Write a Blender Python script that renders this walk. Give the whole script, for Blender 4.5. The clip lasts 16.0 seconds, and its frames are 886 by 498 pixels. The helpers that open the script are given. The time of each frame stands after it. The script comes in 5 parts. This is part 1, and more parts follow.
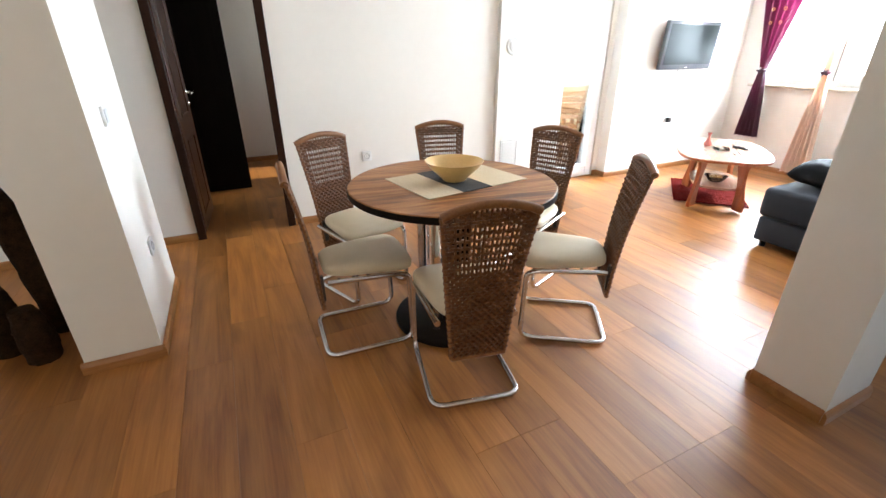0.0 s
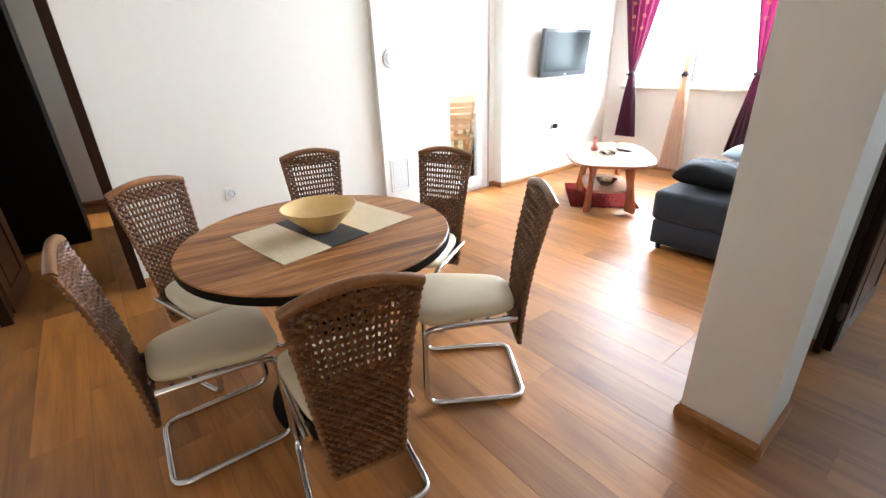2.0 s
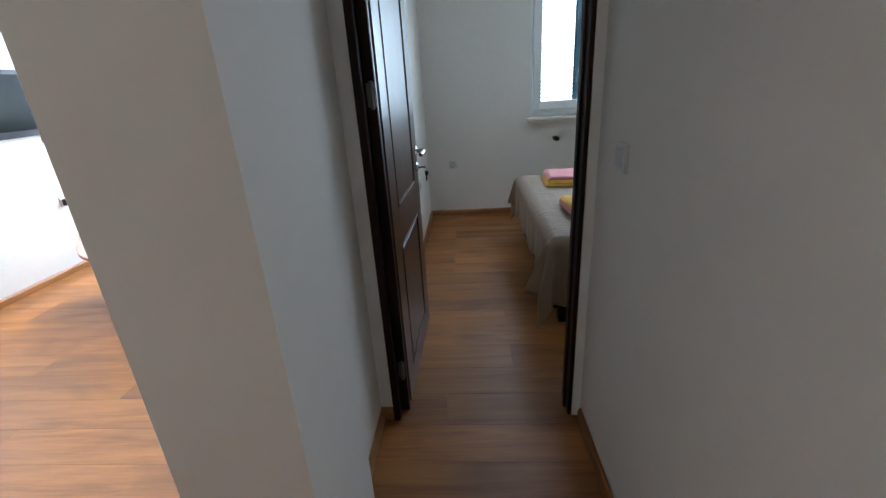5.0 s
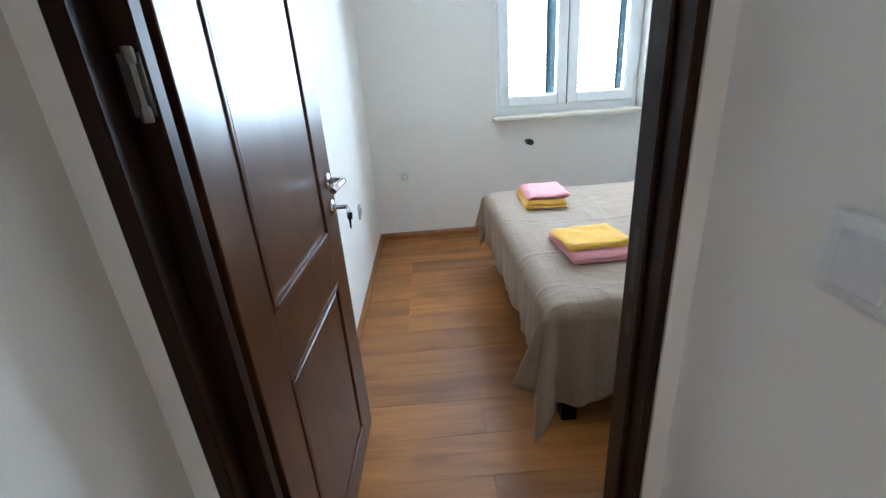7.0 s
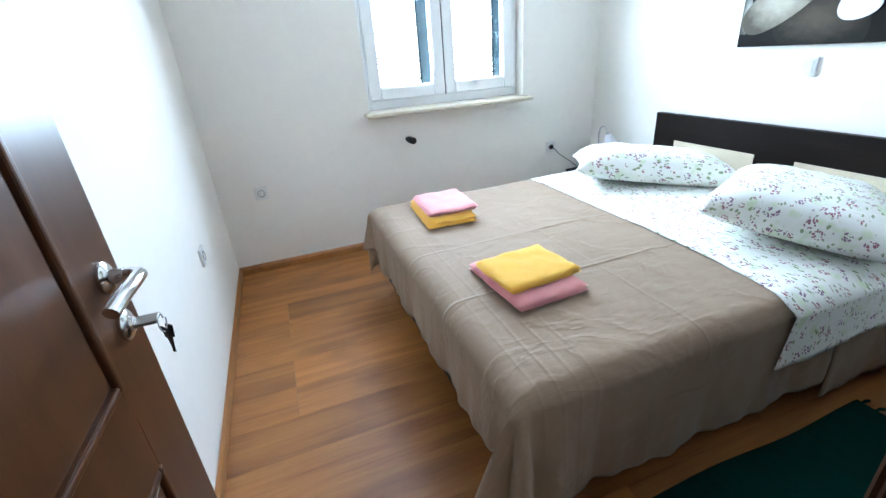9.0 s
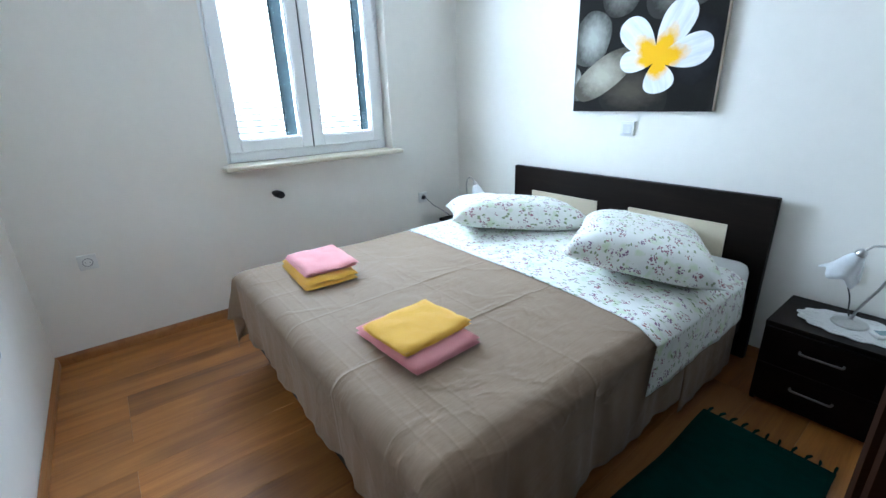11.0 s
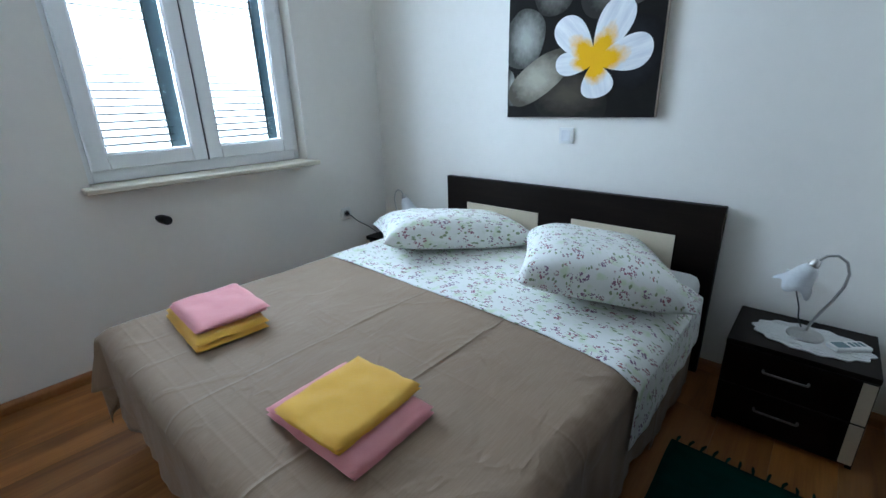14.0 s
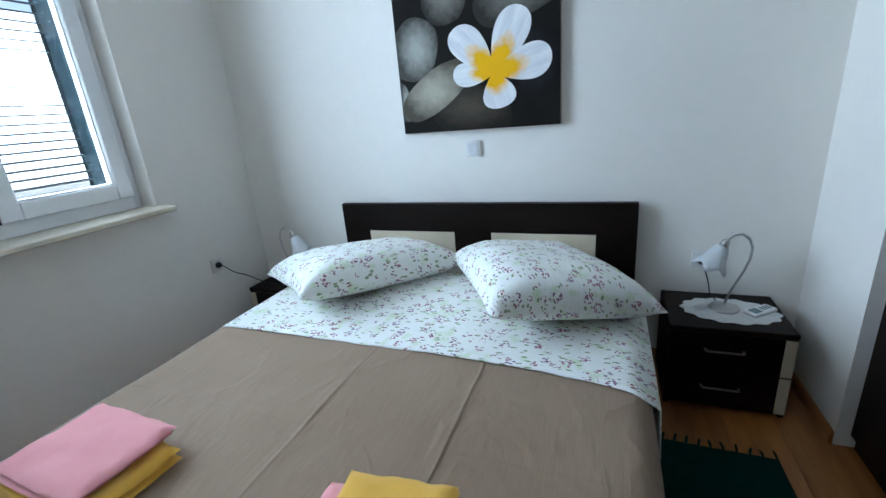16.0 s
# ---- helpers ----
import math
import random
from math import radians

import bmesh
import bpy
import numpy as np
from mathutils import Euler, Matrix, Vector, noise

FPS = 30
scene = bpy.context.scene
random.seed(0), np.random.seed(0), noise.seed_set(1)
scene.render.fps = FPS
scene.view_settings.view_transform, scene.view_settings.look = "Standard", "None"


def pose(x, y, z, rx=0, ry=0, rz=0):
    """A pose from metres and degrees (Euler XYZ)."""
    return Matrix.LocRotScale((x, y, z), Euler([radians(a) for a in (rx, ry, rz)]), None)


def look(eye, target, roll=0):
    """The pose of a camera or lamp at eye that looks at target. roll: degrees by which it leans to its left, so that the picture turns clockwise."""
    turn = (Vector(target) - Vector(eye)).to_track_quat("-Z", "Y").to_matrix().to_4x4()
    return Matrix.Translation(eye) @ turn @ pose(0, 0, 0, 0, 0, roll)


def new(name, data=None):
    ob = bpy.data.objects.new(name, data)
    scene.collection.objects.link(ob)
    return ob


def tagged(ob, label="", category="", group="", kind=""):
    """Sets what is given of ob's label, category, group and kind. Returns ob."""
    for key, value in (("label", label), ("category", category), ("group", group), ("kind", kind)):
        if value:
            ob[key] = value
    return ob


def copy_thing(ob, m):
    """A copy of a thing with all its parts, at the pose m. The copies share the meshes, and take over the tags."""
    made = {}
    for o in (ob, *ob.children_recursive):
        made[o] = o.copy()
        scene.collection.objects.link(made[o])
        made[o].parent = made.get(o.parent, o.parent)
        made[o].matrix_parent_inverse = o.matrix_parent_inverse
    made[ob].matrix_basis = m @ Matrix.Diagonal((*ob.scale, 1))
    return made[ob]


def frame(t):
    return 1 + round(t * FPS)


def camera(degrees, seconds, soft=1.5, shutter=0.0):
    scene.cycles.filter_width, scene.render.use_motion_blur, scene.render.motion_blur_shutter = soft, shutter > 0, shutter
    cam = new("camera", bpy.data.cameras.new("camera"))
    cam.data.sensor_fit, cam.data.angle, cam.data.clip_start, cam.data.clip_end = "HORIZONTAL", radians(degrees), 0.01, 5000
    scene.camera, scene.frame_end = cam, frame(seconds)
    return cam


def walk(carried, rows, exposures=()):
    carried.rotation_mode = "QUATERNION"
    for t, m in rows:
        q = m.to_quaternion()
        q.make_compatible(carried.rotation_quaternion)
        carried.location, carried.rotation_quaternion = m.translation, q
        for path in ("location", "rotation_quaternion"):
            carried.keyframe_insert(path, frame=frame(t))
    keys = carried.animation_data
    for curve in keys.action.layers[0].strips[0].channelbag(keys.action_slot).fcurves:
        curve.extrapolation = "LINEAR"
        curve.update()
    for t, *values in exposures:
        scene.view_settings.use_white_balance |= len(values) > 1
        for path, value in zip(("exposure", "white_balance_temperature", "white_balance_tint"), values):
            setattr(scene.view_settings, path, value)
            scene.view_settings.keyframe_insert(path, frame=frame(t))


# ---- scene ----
cam = camera(91.8, 16.0)
PATH = [
    (0, (0.545, 1.283, 1.309), (1.333, 2.923, 0.479), -0.2),
    (0.5, (0.576, 1.359, 1.31), (1.386, 3.032, 0.571), -0.6),
    (1, (0.672, 1.461, 1.309), (1.429, 3.151, 0.554), -2.9),
    (1.5, (0.767, 1.525, 1.302), (1.653, 3.133, 0.509), -2.3),
    (2, (0.872, 1.574, 1.325), (2.005, 3.016, 0.527), -2.1),
    (2.5, (0.987, 1.649, 1.34), (2.381, 2.846, 0.55), -2.3),
    (3, (1.102, 1.673, 1.339), (2.724, 2.564, 0.58), -3.3),
    (3.5, (1.256, 1.626, 1.331), (3.015, 2.223, 0.592), -3.6),
    (4, (1.462, 1.541, 1.341), (3.279, 1.944, 0.607), -4.1),
    (4.5, (1.616, 1.479, 1.34), (3.47, 1.733, 0.634), -3.3),
    (4.7, (1.696, 1.467, 1.344), (3.556, 1.657, 0.634), -3.6),
    (6.8, (2.633, 1.392, 1.291), (4.485, 1.382, 0.536), -3.2),
    (7, (2.722, 1.404, 1.3), (4.578, 1.363, 0.555), -4.2),
    (7.5, (2.917, 1.423, 1.28), (4.74, 1.346, 0.463), -4.6),
    (8, (3.104, 1.396, 1.282), (4.911, 1.225, 0.443), -4.9),
    (8.5, (3.225, 1.395, 1.288), (5.008, 1.067, 0.443), -5.3),
    (9, (3.315, 1.424, 1.302), (5.03, 0.818, 0.469), -4.4),
    (9.5, (3.37, 1.458, 1.294), (4.966, 0.604, 0.442), -4.1),
    (10, (3.392, 1.46, 1.296), (4.931, 0.519, 0.432), -3.0),
    (12.3, (3.432, 1.348, 1.349), (4.824, -0.031, 0.949), -2.4),
    (12.5, (3.454, 1.359, 1.352), (4.83, -0.028, 0.928), -2.4),
    (13, (3.512, 1.319, 1.325), (4.858, -0.045, 0.751), -2.6),
    (13.5, (3.597, 1.249, 1.313), (4.91, -0.096, 0.63), -2.0),
    (14, (3.679, 1.225, 1.309), (4.942, -0.183, 0.659), -1.6),
    (14.5, (3.808, 1.22, 1.309), (4.843, -0.344, 0.613), -3.7),
    (15, (3.909, 1.231, 1.314), (4.786, -0.428, 0.621), -5.7),
    (15.5, (3.994, 1.218, 1.313), (4.797, -0.488, 0.647), -4.9),
    (16, (4.116, 1.178, 1.327), (4.813, -0.591, 0.706), -4.9),
]
EXPOSURES = [(0.0, 0.26, 6000, 10), (1.0, 0.20, 6000, 10), (2.0, 0.18, 5950, 10), (2.5, -0.06, 5850, 10), (3.0, -0.28, 5700, 10), (3.5, -0.40, 5600, 10), (4.5, -0.66, 5560, 10), (7.0, 0.66, 5550, 10), (8.0, 0.90, 5500, 10), (9.0, 0.92, 5480, 10), (10.0, 0.72, 5450, 10), (12.5, -0.16, 5400, 10), (14.0, -0.40, 5400, 10), (16.0, -0.36, 5400, 10)]
walk(cam, [(t, look(eye, target, roll)) for t, eye, target, roll in PATH], EXPOSURES)

# ---- world, sun, window light, added fill lamps ----
SUN_TO = Vector((1.8, -0.3, 1.6)).normalized()
world = bpy.data.worlds.new("sky")
scene.world = world
world.use_nodes = True
wn = world.node_tree
sky = wn.nodes.new("ShaderNodeTexSky")
sky.sky_type, sky.sun_disc = "NISHITA", False
sky.sun_elevation, sky.sun_rotation = math.asin(SUN_TO.z), math.atan2(SUN_TO.x, SUN_TO.y)
wn.links.new(sky.outputs[0], wn.nodes["Background"].inputs[0])
wn.nodes["Background"].inputs[1].default_value = 0.15
sun = new("sun", bpy.data.lights.new("sun", "SUN"))
sun.data.energy, sun.data.angle, sun.data.color = 5.0, radians(0.5), (1.0, 0.95, 0.87)
sun.matrix_basis = look(SUN_TO * 30, (0, 0, 0))


def area_lamp(name, at, target, w, h, watts, colour, spread=180):
    ob = new(name, bpy.data.lights.new(name, "AREA"))
    ob.data.shape, ob.data.size, ob.data.size_y = "RECTANGLE", w, h
    ob.data.energy, ob.data.color = watts, colour
    ob.data.spread = radians(spread)
    ob.matrix_basis = look(at, target)


area_lamp("sky_light_living", (6.75, 3.5, 1.7), (0, 3.5, 1.55), 2.6, 1.7, 1180, (0.86, 0.94, 1.0))
area_lamp("sky_light_bedroom", (6.475, 0.23, 1.62), (0, 0.23, 1.62), 1.12, 1.25, 98, (0.78, 0.905, 1.0), 150)
# strip lamp added at the sill, aimed up as extra ceiling bounce
area_lamp("ceiling_fill_bedroom", (6.465, 0.23, 1.05), (4.3, 0.23, 2.9), 1.1, 0.06, 6, (1.0, 0.92, 0.78), 110)
# fill lamp added out of sight to brighten the dim next room
area_lamp("fill_light_next_room", (2.75, 6.6, 1.65), (0, 6.7, 1.4), 0.7, 0.9, 7, (1.0, 0.92, 0.78))
area_lamp("sky_light_balcony", (4.0, 6.9, 2.3), (3.9, 4.9, 0.9), 1.6, 1.0, 260, (0.95, 0.98, 1.0))
# unseen warm fill lamp behind the camera, brightens the pillar fronts
area_lamp("fill_light_hall", (-0.9, -0.9, 1.6), (-0.9, 3.0, 1.2), 1.7, 1.2, 24, (1.0, 0.82, 0.56))

# ---- helpers of this scene ----
def shifted(bm, m, verts=None):
    bmesh.ops.transform(bm, matrix=m, verts=verts if verts is not None else bm.verts)


def box(bm, x0, y0, z0, x1, y1, z1, bev=0.0, seg=1):
    lo = (min(x0, x1), min(y0, y1), min(z0, z1))
    hi = (max(x0, x1), max(y0, y1), max(z0, z1))
    v = [bm.verts.new((lo[0] if i & 1 == 0 else hi[0], lo[1] if i & 2 == 0 else hi[1], lo[2] if i & 4 == 0 else hi[2])) for i in range(8)]
    f = [bm.faces.new([v[i] for i in q]) for q in ((0, 2, 3, 1), (4, 5, 7, 6), (0, 1, 5, 4), (2, 6, 7, 3), (0, 4, 6, 2), (1, 3, 7, 5))]
    if bev > 0:
        edges = {e for face in f for e in face.edges}
        bmesh.ops.bevel(bm, geom=list(edges), offset=bev, segments=seg, affect="EDGES", profile=0.5)
    return v


def ring_loft(bm, rings, closed=True, caps=True):
    """Faces between rings of the same number of places."""
    loops = [[bm.verts.new(p) for p in ring] for ring in rings]
    n = len(loops[0])
    for a, b in zip(loops, loops[1:]):
        for i in range(n if closed else n - 1):
            j = (i + 1) % n
            bm.faces.new((a[i], a[j], b[j], b[i]))
    if caps and closed:
        bm.faces.new(list(reversed(loops[0])))
        bm.faces.new(loops[-1])
    return loops


def lathe(bm, profile, seg=24, centre=(0, 0, 0), cap=True):
    rings = [[(centre[0] + r * math.cos(2 * math.pi * i / seg), centre[1] + r * math.sin(2 * math.pi * i / seg), centre[2] + z) for i in range(seg)] for r, z in profile]
    return ring_loft(bm, rings, True, cap)


def fillet(points, r, n=4):
    """A polyline with its inner corners rounded."""
    pts = [Vector(p) for p in points]
    out = [pts[0]]
    for a, b, c in zip(pts, pts[1:], pts[2:]):
        u, w = (a - b), (c - b)
        k = min(r, u.length * 0.45, w.length * 0.45)
        p, q = b + u.normalized() * k, b + w.normalized() * k
        for i in range(n + 1):
            s = i / n
            out.append(p * (1 - s) ** 2 + b * 2 * s * (1 - s) + q * s * s)
    out.append(pts[-1])
    return out


def tube(bm, points, r, seg=8, flat=1.0, taper=None):
    pts = [Vector(p) for p in points]
    rings, side = [], None
    for i, p in enumerate(pts):
        d = (pts[min(i + 1, len(pts) - 1)] - pts[max(i - 1, 0)]).normalized()
        if side is None:
            side = d.orthogonal().normalized()
        side = (side - d * side.dot(d)).normalized()
        up = d.cross(side)
        k = r if taper is None else r * taper[i]
        rings.append([p + side * (k * math.cos(2 * math.pi * j / seg)) + up * (k * flat * math.sin(2 * math.pi * j / seg)) for j in range(seg)])
    ring_loft(bm, rings)


def slab(bm, outline, z0, z1, bev=0.0, seg=2):
    """A plate with that outline, counter-clockwise."""
    lo = [bm.verts.new((x, y, z0)) for x, y in outline]
    hi = [bm.verts.new((x, y, z1)) for x, y in outline]
    n = len(outline)
    top, bottom = bm.faces.new(hi), bm.faces.new(list(reversed(lo)))
    for i in range(n):
        j = (i + 1) % n
        bm.faces.new((lo[i], lo[j], hi[j], hi[i]))
    if bev > 0:
        bmesh.ops.bevel(bm, geom=list(set(top.edges) | set(bottom.edges)), offset=bev, segments=seg, affect="EDGES", profile=0.5)


def smooth(ob, angle=40):
    for p in ob.data.polygons:
        p.use_smooth = True
    ob.data.set_sharp_from_angle(angle=radians(angle))
    return ob


def part(name, bm, material, parent=None, label="", soft=0):
    me = bpy.data.meshes.new(name)
    bmesh.ops.recalc_face_normals(bm, faces=bm.faces)
    bm.to_mesh(me)
    bm.free()
    me.materials.append(material)
    ob = new(name, me)
    if parent is not None:
        ob.parent = parent
    if label:
        ob["label"] = label
    if soft:
        smooth(ob, soft)
    return ob


def thing(name, label, category, m=None, group=""):
    root = new(name)
    root.empty_display_size = 0.1
    if m is not None:
        root.matrix_basis = m
    return tagged(root, label, category, group)


def cubes(name, boxes, material, parent=None, label="", bev=0.0):
    bm = bmesh.new()
    for b in boxes:
        box(bm, *b, bev=bev)
    return part(name, bm, material, parent, label)


# ---- materials ----
def ramp(nt, fac, stops):
    node = nt.nodes.new("ShaderNodeValToRGB")
    el = node.color_ramp.elements
    while len(el) < len(stops):
        el.new(0.5)
    for e, (pos, col) in zip(el, stops):
        e.position, e.color = pos, (*col, 1)
    nt.links.new(fac, node.inputs[0])
    return node.outputs[0]


def noise_tex(nt, vec, scale, detail=4.0, rough=0.55, distortion=0.0):
    node = nt.nodes.new("ShaderNodeTexNoise")
    node.inputs["Scale"].default_value, node.inputs["Detail"].default_value = scale, detail
    node.inputs["Roughness"].default_value, node.inputs["Distortion"].default_value = rough, distortion
    nt.links.new(vec, node.inputs["Vector"])
    return node.outputs["Fac"]


def mapped(nt, vec, scale=(1, 1, 1), rot=(0, 0, 0)):
    node = nt.nodes.new("ShaderNodeMapping")
    node.inputs["Scale"].default_value, node.inputs["Rotation"].default_value = scale, rot
    nt.links.new(vec, node.inputs["Vector"])
    return node.outputs[0]


def maths(nt, op, a, b=None, clamp=False):
    node = nt.nodes.new("ShaderNodeMath")
    node.operation, node.use_clamp = op, clamp
    for i, v in enumerate((a, b)):
        if v is None:
            continue
        if isinstance(v, (int, float)):
            node.inputs[i].default_value = v
        else:
            nt.links.new(v, node.inputs[i])
    return node.outputs[0]


def mixed(nt, fac, a, b, blend="MIX"):
    node = nt.nodes.new("ShaderNodeMix")
    node.data_type, node.blend_type = "RGBA", blend
    for sock, v in ((node.inputs[0], fac), (node.inputs[6], a), (node.inputs[7], b)):
        if isinstance(v, (int, float)):
            sock.default_value = v
        elif isinstance(v, tuple):
            sock.default_value = (*v, 1)
        else:
            nt.links.new(v, sock)
    return node.outputs[2]


def blank(name):
    m = bpy.data.materials.new(name)
    m.use_nodes = True
    nt = m.node_tree
    return m, nt, nt.nodes["Principled BSDF"]


def bumped(nt, bsdf, height, strength, distance):
    b = nt.nodes.new("ShaderNodeBump")
    b.inputs["Strength"].default_value, b.inputs["Distance"].default_value = strength, distance
    nt.links.new(height, b.inputs["Height"])
    nt.links.new(b.outputs[0], bsdf.inputs["Normal"])


def surface(name, col, col2=None, rough=0.6, metal=0.0, coarse=3.0, fine=80.0, bump=0.1, dist=0.001, stretch=(1, 1, 1), sheen=0.0, coat=0.0, weight=0.5, spec=0.5):
    """A plain surface with broad and fine variation between two colours."""
    m, nt, bsdf = blank(name)
    col2 = col2 or tuple(c * 0.86 for c in col)
    co = nt.nodes.new("ShaderNodeTexCoord").outputs["Object"]
    vec = mapped(nt, co, stretch)
    a, b = noise_tex(nt, vec, coarse), noise_tex(nt, vec, fine, 3.0)
    f = maths(nt, "ADD", maths(nt, "MULTIPLY", a, 1 - weight), maths(nt, "MULTIPLY", b, weight))
    nt.links.new(ramp(nt, f, [(0.3, col2), (0.7, col)]), bsdf.inputs["Base Color"])
    r = maths(nt, "ADD", maths(nt, "MULTIPLY", a, 0.16), rough - 0.08, True)
    nt.links.new(r, bsdf.inputs["Roughness"])
    bsdf.inputs["Metallic"].default_value = metal
    bsdf.inputs["Sheen Weight"].default_value = sheen
    bsdf.inputs["Specular IOR Level"].default_value = spec
    bsdf.inputs["Coat Weight"].default_value = coat
    if bump:
        bumped(nt, bsdf, b, bump, dist)
    return m


def wood(name, dark, mid, light, rough=0.4, along=1, scale=1.0, coat=0.0, knots=0.0, board=False, spec=0.5, stops=(0.3, 0.5, 0.72)):
    """Wood with grain along one axis (0 x, 1 y, 2 z); board: each object differs."""
    m, nt, bsdf = blank(name)
    co = nt.nodes.new("ShaderNodeTexCoord").outputs["Object"]
    info = nt.nodes.new("ShaderNodeObjectInfo")
    if board:
        shift = nt.nodes.new("ShaderNodeVectorMath")
        shift.operation = "SCALE"
        shift.inputs[0].default_value = (37.0, 53.0, 11.0)
        nt.links.new(info.outputs["Random"], shift.inputs["Scale"])
        add = nt.nodes.new("ShaderNodeVectorMath")
        add.operation = "ADD"
        nt.links.new(co, add.inputs[0])
        nt.links.new(shift.outputs[0], add.inputs[1])
        co = add.outputs[0]
    s = [9.0 * scale] * 3
    s[along] = 0.8 * scale
    s2 = [70.0 * scale] * 3
    s2[along] = 2.5 * scale
    a = noise_tex(nt, mapped(nt, co, tuple(s)), 1.6, 6.0, 0.6, 0.9)
    b = noise_tex(nt, mapped(nt, co, tuple(s2)), 2.0, 4.0, 0.6)
    f = maths(nt, "ADD", maths(nt, "MULTIPLY", a, 0.7), maths(nt, "MULTIPLY", b, 0.3))
    c = ramp(nt, f, [(stops[0], dark), (stops[1], mid), (stops[2], light)])
    if knots:
        k = noise_tex(nt, mapped(nt, co, (3.2 * scale if along != 0 else 1.1, 3.2 * scale if along != 1 else 1.1, 3.0)), 1.5, 2.0, 0.5, 0.6)
        c = mixed(nt, maths(nt, "MULTIPLY", ramp(nt, k, [(0.54, (0, 0, 0)), (0.74, (1, 1, 1))]), knots), c, tuple(x * 0.62 for x in dark))
    if board:
        hsv = nt.nodes.new("ShaderNodeHueSaturation")
        nt.links.new(maths(nt, "ADD", maths(nt, "MULTIPLY", info.outputs["Random"], 0.44), 0.78), hsv.inputs["Value"])
        nt.links.new(c, hsv.inputs["Color"])
        c = hsv.outputs[0]
    nt.links.new(c, bsdf.inputs["Base Color"])
    nt.links.new(maths(nt, "ADD", maths(nt, "MULTIPLY", b, 0.14), rough - 0.07, True), bsdf.inputs["Roughness"])
    bsdf.inputs["Specular IOR Level"].default_value = spec
    bsdf.inputs["Coat Weight"].default_value = coat
    bsdf.inputs["Coat Roughness"].default_value = 0.15
    bumped(nt, bsdf, b, 0.12, 0.0006)
    return m


def plaster(name, col, rough=0.85):
    m, nt, bsdf = blank(name)
    co = nt.nodes.new("ShaderNodeNewGeometry").outputs["Position"]
    a, b, c = noise_tex(nt, co, 0.9, 3.0), noise_tex(nt, co, 14.0, 3.0), noise_tex(nt, co, 260.0, 3.0)
    f = maths(nt, "ADD", maths(nt, "MULTIPLY", a, 0.6), maths(nt, "MULTIPLY", b, 0.4))
    nt.links.new(ramp(nt, f, [(0.3, tuple(x * 0.95 for x in col)), (0.7, col)]), bsdf.inputs["Base Color"])
    bsdf.inputs["Roughness"].default_value = rough
    bumped(nt, bsdf, maths(nt, "ADD", c, maths(nt, "MULTIPLY", b, 1.5)), 0.18, 0.0008)
    return m


def glass(name):
    m = bpy.data.materials.new(name)
    m.use_nodes = True
    nt = m.node_tree
    nt.nodes.remove(nt.nodes["Principled BSDF"])
    out = nt.nodes["Material Output"]
    clear, gloss, mix, fres = (nt.nodes.new("ShaderNode" + k) for k in ("BsdfTransparent", "BsdfGlossy", "MixShader", "Fresnel"))
    clear.inputs[0].default_value = (0.96, 0.98, 0.97, 1)
    gloss.inputs["Roughness"].default_value = 0.02
    fres.inputs[0].default_value = 1.45
    nt.links.new(fres.outputs[0], mix.inputs[0])
    nt.links.new(clear.outputs[0], mix.inputs[1])
    nt.links.new(gloss.outputs[0], mix.inputs[2])
    nt.links.new(mix.outputs[0], out.inputs[0])
    return m


WALL = plaster("wall_paint", (0.84, 0.808, 0.742))
CEIL = plaster("ceiling_paint", (0.87, 0.87, 0.85))
LAMINATE = wood("laminate_oak", (0.195, 0.062, 0.010), (0.335, 0.128, 0.023), (0.45, 0.190, 0.041), rough=0.44, along=1, scale=0.75, knots=0.55, board=True, spec=0.68, stops=(0.32, 0.5, 0.70))
SKIRT = wood("skirting_oak", (0.22, 0.088, 0.022), (0.33, 0.140, 0.038), (0.40, 0.18, 0.055), rough=0.4, along=0)
SUBFLOOR = surface("joint_shadow", (0.05, 0.028, 0.014), rough=0.9)
WENGE = wood("wenge", (0.0045, 0.0026, 0.0018), (0.008, 0.0048, 0.0034), (0.014, 0.0085, 0.006), rough=0.5, along=0, spec=0.12)
WENGE_UP = wood("wenge_upright", (0.0045, 0.0026, 0.0018), (0.008, 0.0048, 0.0034), (0.014, 0.0085, 0.006), rough=0.5, along=2, spec=0.12)
DOORWOOD = wood("door_walnut", (0.040, 0.013, 0.004), (0.066, 0.023, 0.007), (0.092, 0.034, 0.011), rough=0.32, along=2, spec=0.4)
FRAMEWOOD = wood("frame_walnut", (0.013, 0.0045, 0.002), (0.022, 0.008, 0.0035), (0.032, 0.012, 0.0055), rough=0.42, along=2, spec=0.12)
TABLEWOOD = wood("table_walnut", (0.11, 0.036, 0.008), (0.30, 0.117, 0.031), (0.50, 0.23, 0.072), rough=0.42, spec=0.2, along=0, scale=1.5, stops=(0.37, 0.5, 0.63))
CHROME = surface("chrome", (0.72, 0.72, 0.73), (0.62, 0.62, 0.63), rough=0.13, metal=1.0, bump=0.0)
DULLSTEEL = surface("dull_steel", (0.22, 0.20, 0.18), (0.15, 0.135, 0.12), rough=0.45, metal=1.0, bump=0.05)
STEEL = surface("brushed_steel", (0.58, 0.57, 0.55), (0.46, 0.45, 0.43), rough=0.3, metal=1.0, bump=0.05)
PVC = surface("white_pvc", (0.87, 0.88, 0.88), (0.84, 0.85, 0.85), rough=0.3, bump=0.0)
GLASS = glass("window_glass")
PLASTIC = surface("white_plastic", (0.78, 0.78, 0.75), rough=0.35, bump=0.0)
BLACK = surface("black_plastic", (0.010, 0.010, 0.011), rough=0.4, bump=0.0, spec=0.3)

# ---- setting: floor, walls, ceiling ----
H = 2.55


